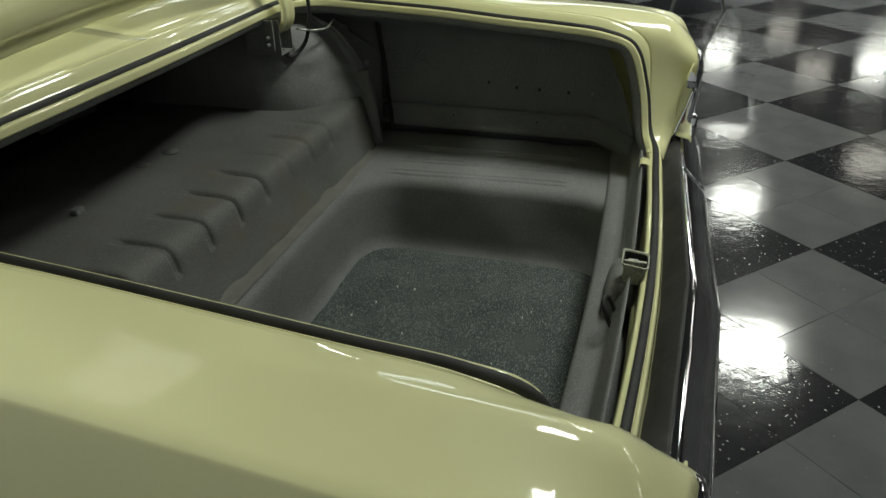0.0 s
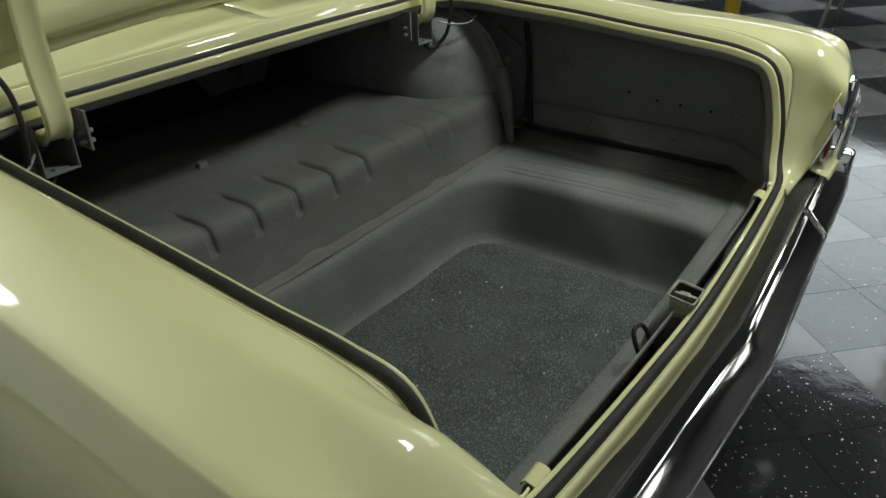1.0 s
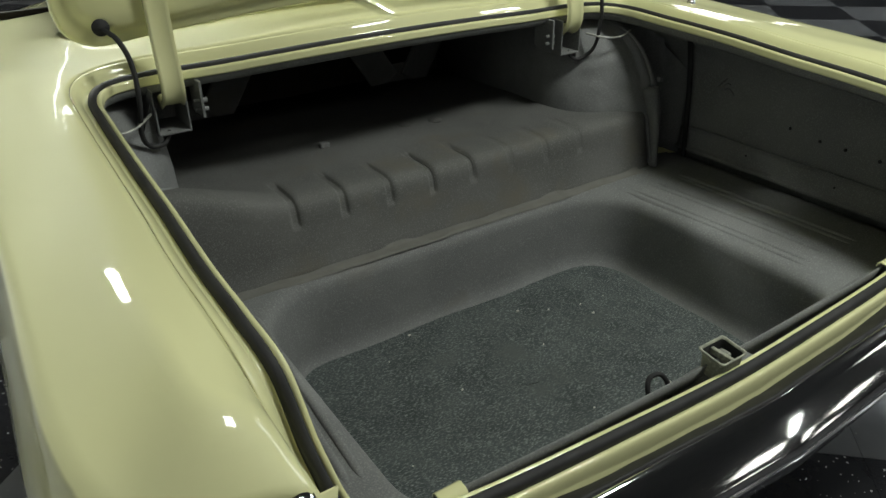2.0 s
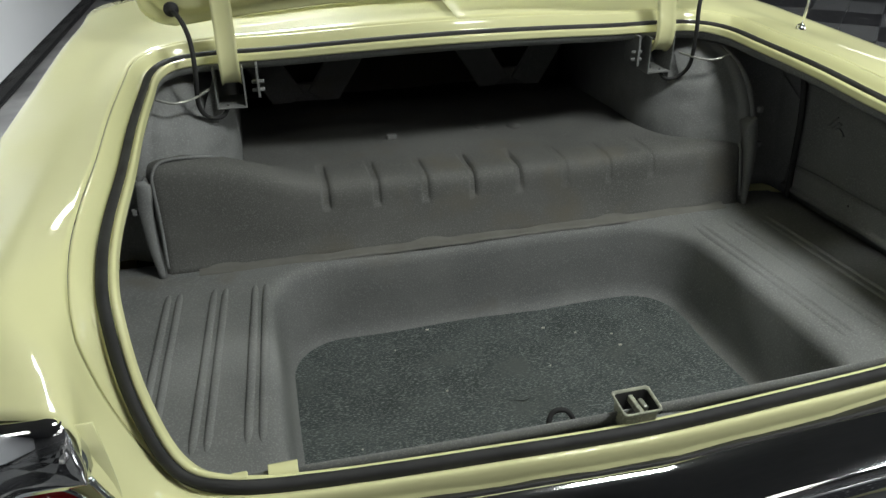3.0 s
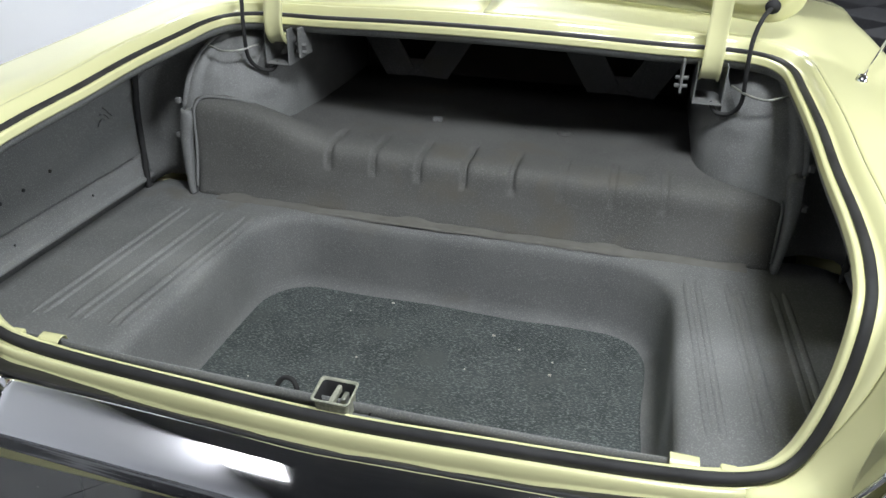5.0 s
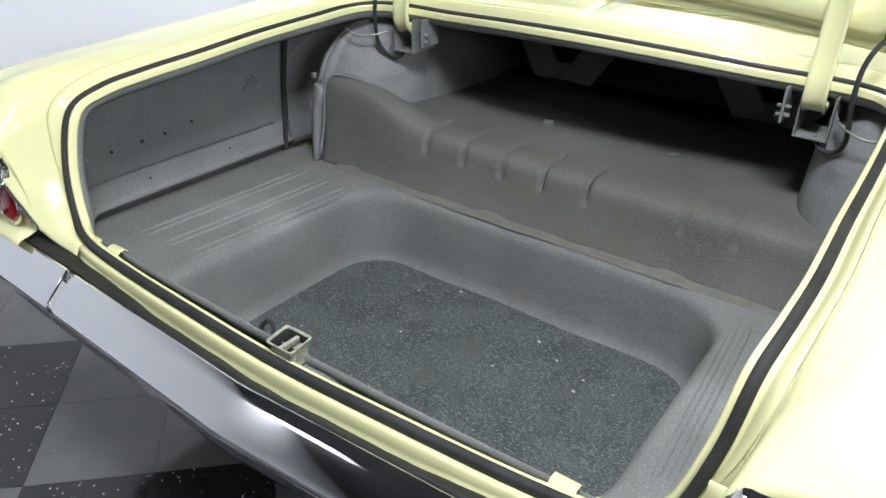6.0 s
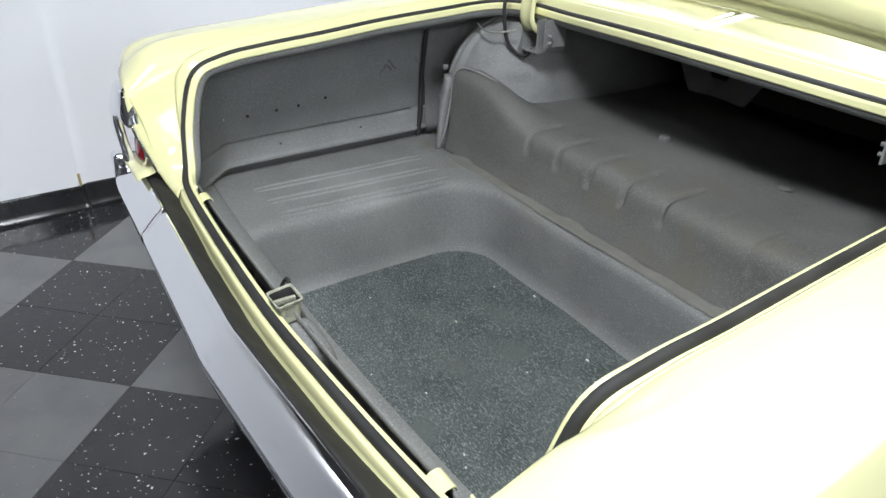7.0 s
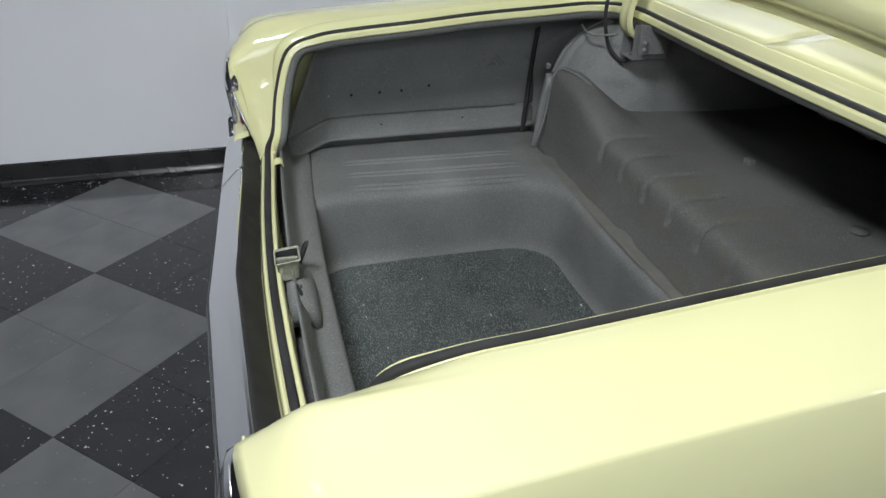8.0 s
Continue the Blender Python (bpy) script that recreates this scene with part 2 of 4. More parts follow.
# the added fill lamp at (-1.80, -2.6) gets a made-up fixture too
for lx, ly in [lamp_at[:2] for lamp_at in LAMPS] + FAR_LIGHTS:
    fixture = thing("ceiling_light", (lx, ly, CEILING), "square flat ceiling light with white frame", "ceiling light", "ceiling lights")
    bm = box_bm((lx - 0.34, ly - 0.34, CEILING - 0.05), (lx + 0.34, ly - 0.3, CEILING), 0)
    box_bm((lx - 0.34, ly + 0.3, CEILING - 0.05), (lx + 0.34, ly + 0.34, CEILING), 0, bm)
    box_bm((lx - 0.34, ly - 0.3, CEILING - 0.05), (lx - 0.3, ly + 0.3, CEILING), 0, bm)
    box_bm((lx + 0.3, ly - 0.3, CEILING - 0.05), (lx + 0.34, ly + 0.3, CEILING), 0, bm)
    part("frame", bm, WHITE, fixture)
    slab("diffuser", (lx - 0.3, ly - 0.3, CEILING - 0.04), (lx + 0.3, ly + 0.3, CEILING - 0.03), FAR_LIGHT if (lx, ly) in FAR_LIGHTS else LIGHT, fixture, bevel=0)

# a long skylight in the ceiling over the showroom, cool daylight behind its panes
sky = thing("skylight", (8.6, 0.75, CEILING), "long framed ceiling skylight with cool daylight", "skylight", kind="structure")
for k in range(4):
    x0 = 5.2 + 1.7 * k
    slab("pane", (x0 + 0.03, -0.45, CEILING - 0.012), (x0 + 1.67, 1.95, CEILING - 0.006), SKYLIGHT, sky, bevel=0)
    slab("frame", (x0 - 0.03, -0.48, CEILING - 0.03), (x0 + 0.026, 1.98, CEILING - 0.001), WHITE, sky, bevel=0.004)

# ---------------------------------------------------------------- the car body
car = thing("car", (0, 1.0, FLOOR), "pale yellow vintage coupe with its trunk open, parked on the tiles", "car")

# edge of the trunk opening, one half: place and the body's normal there
RIM = [((0, -0.0612, 0.596), (0, -0.14, 0.99)), ((0.2467, -0.0563, 0.6007), (0, -0.14, 0.99)), ((0.493, -0.0447, 0.6043), (0, -0.14, 0.99)),
       ((0.6201, -0.0375, 0.6179), (-0.05, -0.45, 0.89)), ((0.6846, -0.016, 0.6444), (0.02, -0.9, 0.42)), ((0.7177, 0.0056, 0.7516), (0, -0.97, 0.25)),
       ((0.7316, 0.0463, 0.8564), (0, -0.88, 0.48)), ((0.7412, 0.1286, 0.8901), (0, -0.4, 0.92)), ((0.7455, 0.246, 0.9029), (0, -0.12, 1)),
       ((0.7431, 0.4129, 0.915), (0, -0.06, 1)), ((0.7435, 0.5987, 0.9303), (0, -0.06, 1)), ((0.7398, 0.8049, 0.941), (0.02, -0.06, 1)),
       ((0.7327, 0.9321, 0.9482), (0.02, -0.08, 1)), ((0.6946, 1.0149, 0.9509), (0.03, -0.1, 1)), ((0.6034, 1.0424, 0.9536), (0.05, -0.12, 1)),
       ((0.4418, 1.0347, 0.9559), (0.05, -0.14, 1)), ((0.2203, 0.9971, 0.9697), (0.03, -0.15, 1)), ((0, 0.9793, 0.9761), (0, -0.15, 1))]
STEP = 6
keys = [np.r_[p, n] for p, n in RIM]
mir = np.array([-1, 1, 1, -1, 1, 1])
half = spline(keys, STEP, (keys[1] * mir, keys[-2] * mir))
loop6 = half + [h * mir for h in half[-2:0:-1]]
LOOP = len(loop6)
rim = [Vector(h[:3]) for h in loop6]
rim_n = [Vector(h[3:]).normalized() for h in loop6]
rim_out = []
for i in range(LOOP):
    t = (rim[(i + 1) % LOOP] - rim[i - 1]).normalized()
    o = t.cross(rim_n[i]).normalized()
    rim_out.append(o)


def ring(out, up):
    return [rim[i] + rim_out[i] * out + rim_n[i] * up for i in range(LOOP)]


# inner lip of the opening and the gutter outside the seal
sheet("trunk_lip", [ring(o, h) for o, h in ((-0.0165, -0.019), (-0.017, -0.016), (-0.0158, -0.013), (-0.0158, -0.007), (-0.0150, -0.004), (-0.013, -0.003), (-0.0105, -0.0035), (-0.0085, -0.006), (-0.008, -0.013))],
      PAINT, car, thick=0.002, loop=True)
sheet("rim_return", [ring(o, h) for o, h in ((-0.0154, -0.014), (-0.0152, -0.024), (-0.012, -0.036), (0.004, -0.046))], GREY, car, "grey return under the lip", thick=0.002, loop=True)
RISE = [min(1.0, max(0.0, (min(i, LOOP - i) / STEP - 4.2) / 1.6)) for i in range(LOOP)]


def gutter_ring(out, up):
    """A narrow ledge along the rear, rising to the panel's edge along the sides and the front."""
    o0, h0 = (out, up) if out <= 0.010 else (0.010 + 0.1 * (out - 0.010), -0.0118)
    return [rim[i] + rim_out[i] * (o0 + (out - o0) * RISE[i]) + rim_n[i] * (h0 + (up - h0) * RISE[i] + 0.008 * RISE[i] * (up < -0.01)) for i in range(LOOP)]


sheet("gutter", [gutter_ring(o, h) for o, h in ((-0.008, -0.012), (0.0, -0.012), (0.010, -0.0125), (0.015, -0.0055), (0.020, 0.003), (0.026, 0.013), (0.0321, 0.0195), (0.0352, 0.0210))], PAINT, car, thick=0.002, loop=True)
sheet("trunk_seal", [ring(o, h) for o, h in ((-0.0078, -0.011), (-0.008, 0.000), (-0.0068, 0.004), (-0.003, 0.006), (0.003, 0.0058), (0.0068, 0.003), (0.0085, -0.002), (0.009, -0.0105))],
      RUBBER, car, "black rubber weatherstrip", loop=True)

# outer skin of one side: from the gutter to the fender's edge, by stations along the opening
edge = gutter_ring(0.036, 0.0215)
SKIN = [(3, (0.623, -0.056, 0.592), (0.624, -0.060, 0.581)), (4, (0.705, -0.050, 0.632), (0.722, -0.076, 0.617)), (5, (0.747, -0.062, 0.748), (0.753, -0.112, 0.742)),
        (6, (0.772, -0.050, 0.866), (0.766, -0.117, 0.829)), (7, (0.838, -0.030, 0.911), (0.912, -0.090, 0.852)), (8, (0.856, 0.12, 0.9305), (0.9580, -0.010, 0.906)), (9, (0.865, 0.39, 0.94), (0.9542, 0.323, 0.9311)),
        (10, (0.872, 0.599, 0.9535), (0.9488, 0.579, 0.9462)), (11, (0.868, 0.825, 0.964), (0.9433, 0.845, 0.9619)), (12, (0.864, 0.992, 0.972), (0.9381, 1.092, 0.9764)),
        (13, (0.84, 1.1275, 0.98), (0.934, 1.33, 0.98)), (14, (0.8, 1.267, 0.99), (0.93, 1.66, 0.975)), (15, (0.6, 1.37, 1.001), (0.72, 1.903, 0.9808)),
        (16, (0.32, 1.356, 1.025), (0.36, 1.9048, 1.029)), (17, (0, 1.3485, 1.031), (0, 1.9055, 1.0428))]


def skin_ends(c):
    """The lines go on straight past the tail, and mirrored past the car's middle."""
    return 2 * np.array(SKIN[0][c]) - np.array(SKIN[1][c]), mirrored(SKIN[-2][c])


def skin_rows(side):
    i0 = SKIN[0][0] * STEP
    mids = spline([k[1] for k in SKIN], STEP, skin_ends(1))
    outs = spline([k[2] for k in SKIN], STEP, skin_ends(2))
    rows = []
    for j, (mid, out) in enumerate(zip(mids, outs)):
        a = np.array(edge[i0 + j])
        c1 = a * 0.5 + mid * 0.5 + np.array(rim_n[i0 + j]) * 0.003
        row = spline([a, c1, mid, out], 5, (2 * a - c1, out + (out - mid) * 0.5 - np.array((0, 0, 0.008))))
        rows.append([Vector((side * p[0], p[1], p[2])) for p in row])
    return rows


def fender_rows(side):
    """Each row of the skin goes on over the shoulder and down the fender's side."""
    outs = spline([k[2] for k in SKIN], STEP, skin_ends(2))
    lo, hi = 4 * STEP + 2, 11 * STEP
    down = [(0.0018, 0, -0.0014), (0.0034, 0, -0.0042), (0.0075, 0.001, -0.014), (0.019, 0.003, -0.045), (0.032, 0.006, -0.095), (0.038, 0.008, -0.135)]
    rows = []
    for j, (row, p) in enumerate(zip(skin_rows(side), outs)):
        x, y, z = p
        if lo <= j <= hi:
            back = max(0.0, 0.12 - y) * 0.25
            more = [(x + dx, y + dy, z + dz) for dx, dy, dz in down] + [(0.998 - back, y + 0.02, 0.62), (0.965 - back, y + 0.09, 0.45), (0.89, y + 0.14, 0.28)]
        else:
            more = [(x, y, z)] * 9
        rows.append(row + [Vector((side * q[0], q[1], q[2])) for q in more])
    return rows


for side in (1, -1):
    sheet("quarter_panel", fender_rows(side), PAINT, car, thick=0.0012, flip=side > 0)

# folded flange standing under the seal along the rear, shallower towards the corners, with a wavy lower edge
n_rear = 3 * STEP
rear_ids = [(-i) % LOOP for i in range(n_rear, 0, -1)] + list(range(0, n_rear + 1))


def flange_drop(x):
    u = min(1.0, max(0.0, (abs(x) - 0.22) / 0.42))
    return 0.047 - 0.022 * u * u * (3 - 2 * u) + 0.0016 * math.sin(x * 23 + 0.6) + 0.0014 * math.sin(x * 45)


def flange_point(i, out, down):
    return rim[i] + rim_out[i] * out + Vector((0, 0, -down * flange_drop(rim[i].x) - 0.010)) + rim_n[i] * (-0.002 if down == 0 else 0.0)


rows = []
for out, down in ((0.009, 0.0), (0.013, -0.03), (0.0155, 0.03), (0.0165, 0.15), (0.0185, 0.38), (0.0180, 0.52), (0.0190, 0.62), (0.0235, 0.86), (0.0240, 0.95), (0.0225, 1.0), (0.014, 1.02)):
    rows.append([flange_point(i, out, down) for i in rear_ids])
sheet("rear_flange", rows, PAINT, car, thick=0.0015)

# rubber filler between flange and bumper, puckered along its length
top_line = [flange_point(i, 0.020, 0.97) for i in rear_ids if abs(rim[i].x) < 0.63]
top_x = [p.x for p in top_line]


def filler_top(x):
    a = abs(x)
    y, z = (float(np.interp(min(a, 0.63), [abs(v) for v in top_x[len(top_x) // 2:]], [p[c] for p in top_line[len(top_x) // 2:]])) for c in (1, 2))
    u = max(0.0, (a - 0.63) / 0.25)
    return Vector((x, y + (-0.070 - y) * u, z + (0.607 - z) * u))


rows = []
for u in (0.0, 0.12, 0.3, 0.5, 0.7, 0.88, 1.0):
    row = []
    for x in np.linspace(-0.88, 0.88, 140):
        a, c = filler_top(x), Vector((x, -0.1345 + 0.046 * abs(x) + 0.25 * max(0.0, abs(x) - 0.86) ** 1.6, 0.5915))
        p = a.lerp(c, u)
        p.z += 0.0035 * math.sin(math.pi * u) + 0.0016 * math.sin(x * 41 + 5 * u) * math.sin(math.pi * u) + 0.0015 * math.sin(x * 90) * u * (1 - u)
        row.append(p)
    rows.append(row)
sheet("bumper_filler", rows, FILLER, car, "scuffed black rubber bumper filler", thick=0.005)

# bumper: a chrome blade with a shallow point in the middle, in three lengths
BLADE = [(-0.117, 0.562), (-0.120, 0.573), (-0.1265, 0.5805), (-0.1312, 0.5838), (-0.1335, 0.5868), (-0.1378, 0.5885), (-0.1405, 0.5880), (-0.155, 0.575), (-0.175, 0.5555), (-0.190, 0.5400), (-0.1955, 0.5335), (-0.1985, 0.526), (-0.1975, 0.519), (-0.194, 0.513), (-0.1935, 0.506), (-0.190, 0.492), (-0.180, 0.475), (-0.155, 0.458)]


def blade_at(x):
    a = abs(x)
    bend = 0.046 * a + 0.25 * max(0.0, a - 0.86) ** 1.6
    return [Vector((x, y + bend, z)) for y, z in BLADE]


bumper = new("bumper")
bumper.parent = car
bumper.matrix_parent_inverse = Matrix.Translation(-car.location)
bumper.location = (0, -0.15, 0.52)
tagged(bumper, "polished chrome bumper blade")
for lo, hi in ((-0.955, -0.5615), (-0.5595, 0.5595), (0.5615, 0.955)):
    b = sheet("blade", [blade_at(x) for x in np.linspace(lo, hi, 40)], CHROME, bumper, thick=0.004, flip=True)
for side in (1, -1):
    part("bumper_end", box_bm((side * 0.968 - 0.026, -0.150, 0.50), (side * 0.968 + 0.026, -0.055, 0.604), 0.012), CHROME, bumper, smooth=True)
    for bx, br in ((0.66, 0.009),):
        part("bolt", disc_bm((side * bx, -0.1665 + 0.046 * bx, 0.5645), (0, -0.70, 0.72), br, 0.006, 16, 0.002), CHROME, bumper, smooth=True)

# tail lamps
for side in (1, -1):
    lampbox = new("tail_lamp")
    lampbox.parent = car
    lampbox.matrix_parent_inverse = Matrix.Translation(-car.location)
    lampbox.location = (side * 0.85, -0.08, 0.67)
    c = Vector((side * 0.815, -0.088, 0.664))
    ax = Vector((side * 0.08, -1, 0.10)).normalized()
    q = ax.to_track_quat("Z", "Y").to_matrix()
    bm = bmesh.new()
    bmesh.ops.create_uvsphere(bm, u_segments=28, v_segments=14, radius=0.047)
    for v in bm.verts:
        v.co.z *= 0.42
    bmesh.ops.transform(bm, matrix=Matrix.Translation(c) @ q.to_4x4(), verts=bm.verts)
    part("lens", bm, RED, lampbox, "round red lens", smooth=True)
    place("ring", tube_mesh("ring", [c + q @ Vector((0.048 * math.cos(a), 0.048 * math.sin(a), 0)) for a in np.linspace(0, 2 * math.pi, 36, endpoint=False)], 0.005, CHROME, closed=True), lampbox, "chrome lens ring")
    # yellow housing behind the lens with a ledge under it
    hb = [[Vector((side * x, y, z)) for x in (0.735, 0.78, 0.83, 0.875, 0.91)] for y, z in
          ((-0.128, 0.598), (-0.120, 0.606), (-0.100, 0.610), (-0.082, 0.616), (-0.078, 0.640), (-0.080, 0.70), (-0.090, 0.76), (-0.105, 0.815))]
    sheet("housing", hb, PAINT, lampbox, "pale yellow lamp housing", thick=0.003, flip=side > 0)
    outs = [Vector(k[2]) for k in SKIN[1:4]]
    edge_line = [Vector((side * p[0], p[1] - 0.003, p[2])) for p in spline(outs, 10)][:11]
    place("trim", tube_mesh("trim", edge_line, 0.0042, CHROME), lampbox, "chrome fender trim")
    # polished bezel: a rounded cap over the lens and a leg down its outer side
    outer_line = spline([(0.752, -0.114, 0.744), (0.7525, -0.113, 0.776), (0.764, -0.1175, 0.826), (0.810, -0.120, 0.834), (0.868, -0.116, 0.828), (0.908, -0.122, 0.785), (0.918, -0.126, 0.735), (0.915, -0.122, 0.675), (0.910, -0.116, 0.606)], 6)
    inner_line = spline([(0.756, -0.116, 0.738), (0.770, -0.124, 0.742), (0.785, -0.130, 0.748), (0.802, -0.132, 0.750), (0.822, -0.133, 0.750), (0.846, -0.134, 0.742), (0.862, -0.133, 0.715), (0.868, -0.128, 0.665), (0.868, -0.120, 0.606)], 6)
    bands = []
    for a, d in zip(outer_line, inner_line):
        away = (a - d) / max(1e-6, np.linalg.norm(a - d))
        line = [a + away * 0.004 + np.array((0, 0.014, 0)), a + away * 0.003 + np.array((0, 0.003, 0)), a + np.array((0, -0.004, 0))]
        line += [a * (1 - u) + d * u + np.array((0, -0.004 - 0.007 * math.sin(math.pi * u), 0)) for u in (0.2, 0.4, 0.6, 0.8)]
        line += [d + np.array((0, -0.004, 0)), d - away * 0.002, d - away * 0.001 + np.array((0, 0.016, 0))]
        bands.append([Vector((side * p[0], p[1], p[2])) for p in line])
    sheet("bezel", bands, CHROME, lampbox, "polished chrome lamp bezel", flip=side < 0)

# underbody and rear valance, hidden behind the bumper
slab("rear_valance", (-0.80, -0.050, 0.30), (0.80, -0.030, 0.55), PAINT, car, bevel=0.01)
for side in (1, -1):
    wheel = new("wheel")
    wheel.parent = car
    wheel.matrix_parent_inverse = Matrix.Translation(-car.location)
    wheel.location = (side * 0.78, 1.3, FLOOR + 0.33)
    part("tyre", disc_bm((side * 0.78, 1.3, FLOOR + 0.33), (1, 0, 0), 0.33, 0.2, 40, 0.04), TYRE, wheel, smooth=True)
    part("rim", disc_bm((side * 0.885, 1.3, FLOOR + 0.33), (1, 0, 0), 0.19, 0.02, 30, 0.006), CHROME, wheel)

# rear window in its bright frame
WIN = spline([(-0.70, 1.34, 1.015), (-0.68, 1.30, 1.012), (-0.60, 1.285, 1.02), (0.0, 1.23, 1.055), (0.60, 1.285, 1.02), (0.68, 1.30, 1.012), (0.70, 1.34, 1.015)], 8)
UPW = np.array((0, 0.45, 0.36))
rows = [[Vector(p + UPW * u * (1.0 if u < 1 else 1.0)) * 1 for p in WIN] for u in (0.0, 0.3, 0.6, 1.0)]
sheet("rear_window", rows, GLASS, car, "dark rear window glass", thick=0.005)
place("window_frame", tube_mesh("window_frame", [Vector(WIN[0] + UPW), *[Vector(p) for p in WIN], Vector(WIN[-1] + UPW)], 0.014, CHROME), car, "chrome rear window moulding")
slab("roof", (-0.66, 1.74, 1.355), (0.66, 2.9, 1.40), PAINT, car, bevel=0.02)

# ---------------------------------------------------------------- inside the trunk
PIT = (0.008, 0.402, 0.545, 0.387, 0.16)


def rounded_rect(cx, cy, hx, hy, r, n=16):
    pts = []
    for qx, qy, a0 in ((1, 1, 0), (-1, 1, 90), (-1, -1, 180), (1, -1, 270)):
        for k in range(n + 1):
            a = radians(a0 + 90 * k / n)
            pts.append((cx + qx * (hx - r) + r * math.cos(a), cy + qy * (hy - r) + r * math.sin(a)))
    # straight stretches
    out = []
    for i, p in enumerate(pts):
        q = pts[(i + 1) % len(pts)]
        out.append(p)
        d = math.dist(p, q)
        m = int(d / 0.05)
        out += [(p[0] + (q[0] - p[0]) * k / (m + 1), p[1] + (q[1] - p[1]) * k / (m + 1)) for k in range(1, m + 1)]
    return out


def pit_ring(off, z):
    cx, cy, hx, hy, r = PIT
    base = rounded_rect(cx, cy, hx, hy, r)
    n = len(base)
    out = []
    for i, p in enumerate(base):
        a, b = base[i - 1], base[(i + 1) % n]
        t = Vector((b[0] - a[0], b[1] - a[1])).normalized()
        out.append(Vector((p[0] + t.y * off, p[1] - t.x * off, z + 0.002 * math.sin(p[0] * 9 + p[1] * 7))))
    return out


def to_frame(p, cx=0.0, cy=0.405, hx=0.99, hy=0.48):
    dx, dy = p.x - cx, p.y - cy
    k = min(hx / max(abs(dx), 1e-6), hy / max(abs(dy), 1e-6))
    return Vector((cx + dx * k, cy + dy * k, 0.483))


LEDGE = 0.483
outer = pit_ring(0.05, LEDGE)
channel = [to_frame(p) for p in outer]
for p in channel:
    p.z -= 0.022 * min(1.0, max(0.0, (abs(p.x) - 0.90) / 0.05))
rows = [channel, [to_frame(p, hx=0.905) for p in outer], [p.lerp(to_frame(p, hx=0.905), 0.5) for p in outer], outer]
rows += [pit_ring(o, z) for o, z in ((0.03, 0.4825), (0.018, 0.480), (0.008, 0.474), (0.002, 0.464), (-0.001, 0.45), (-0.004, 0.38), (-0.007, 0.31), (-0.014, 0.285), (-0.028, 0.268), (-0.05, 0.260), (-0.09, 0.258))]
centre = Vector((PIT[0], PIT[1], 0.258))
rows += [[p.lerp(centre, 0.5) for p in rows[-1]], [centre.copy() for p in rows[-1]]]
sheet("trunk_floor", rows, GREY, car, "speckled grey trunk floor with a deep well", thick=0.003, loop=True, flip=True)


def bead(x0, y0, z0, x1, y1, z1, width, high, name="bead", parent=car, mat=GREY):
    """A pressed bead: a low rounded ridge from end to end."""
    a, b = Vector((x0, y0, z0)), Vector((x1, y1, z1))
    t = (b - a).normalized()
    s = t.cross(Vector((0, 0, 1))).normalized()
    rows = []
    for u in np.linspace(0, 1, 16):
        taper = min(1.0, min(u, 1 - u) * 8 + 0.02)
        rows.append([a.lerp(b, u) + s * (w * width * (0.4 + 0.6 * taper)) + Vector((0, 0, high * hgt * taper - 0.003)) for w, hgt in ((-0.5, 0), (-0.36, 0.75), (-0.15, 1), (0.15, 1), (0.36, 0.75), (0.5, 0))])
    return sheet(name, rows, mat, parent)


for side in (1, -1):
    for x_rear, x_front in ((0.591, 0.556), (0.684, 0.648), (0.776, 0.750)):
        for dx in (-0.0125, 0.0125) if side < 0 else (0.0175, 0.0425):
            bead(side * (x_rear + dx), 0.135, LEDGE, side * (x_front + dx), 0.775, LEDGE, 0.020, 0.0105)

# shelf over the axle: a raised block at its left end, its front edge pressed with short grooves
GROOVES = [(-0.378 + 0.126 * k, d) for k, d in enumerate((0.0085, 0.008, 0.0075, 0.0075, 0.007, 0.003, 0.0055, 0.005))]


def shelf_top(x):
    return float(np.interp(x, [-0.79, -0.775, -0.75, -0.70, -0.62, -0.55, -0.47, -0.43, -0.38, 0.0, 0.60, 0.78], [0.735, 0.745, 0.748, 0.746, 0.734, 0.713, 0.682, 0.668, 0.658, 0.648, 0.645, 0.655]))


def shelf_z(x, y):
    f = min(1.0, max(0.0, (y - 0.94) / 0.5))
    low = min(shelf_top(x), 0.657)
    block = (shelf_top(x) - low) * (1 - min(1.0, max(0.0, (y - 0.93) / 0.10)))
    dent = 0.006 * noise.noise(Vector((x * 5, y * 6, 2.0)))
    return low * (1 - f) + 0.638 * f + block + (0.003 * math.sin(9 * x + 7 * y) + dent) * min(1.0, 4 * f)


def groove_depth(x):
    for gx, d in GROOVES:
        a = abs(x - gx)
        if a < 0.0145:
            return d * float(np.interp(a, [0.0, 0.006, 0.0095, 0.0120, 0.0145], [1.0, 1.0, 0.85, 0.25, 0.0]))
    return 0.0


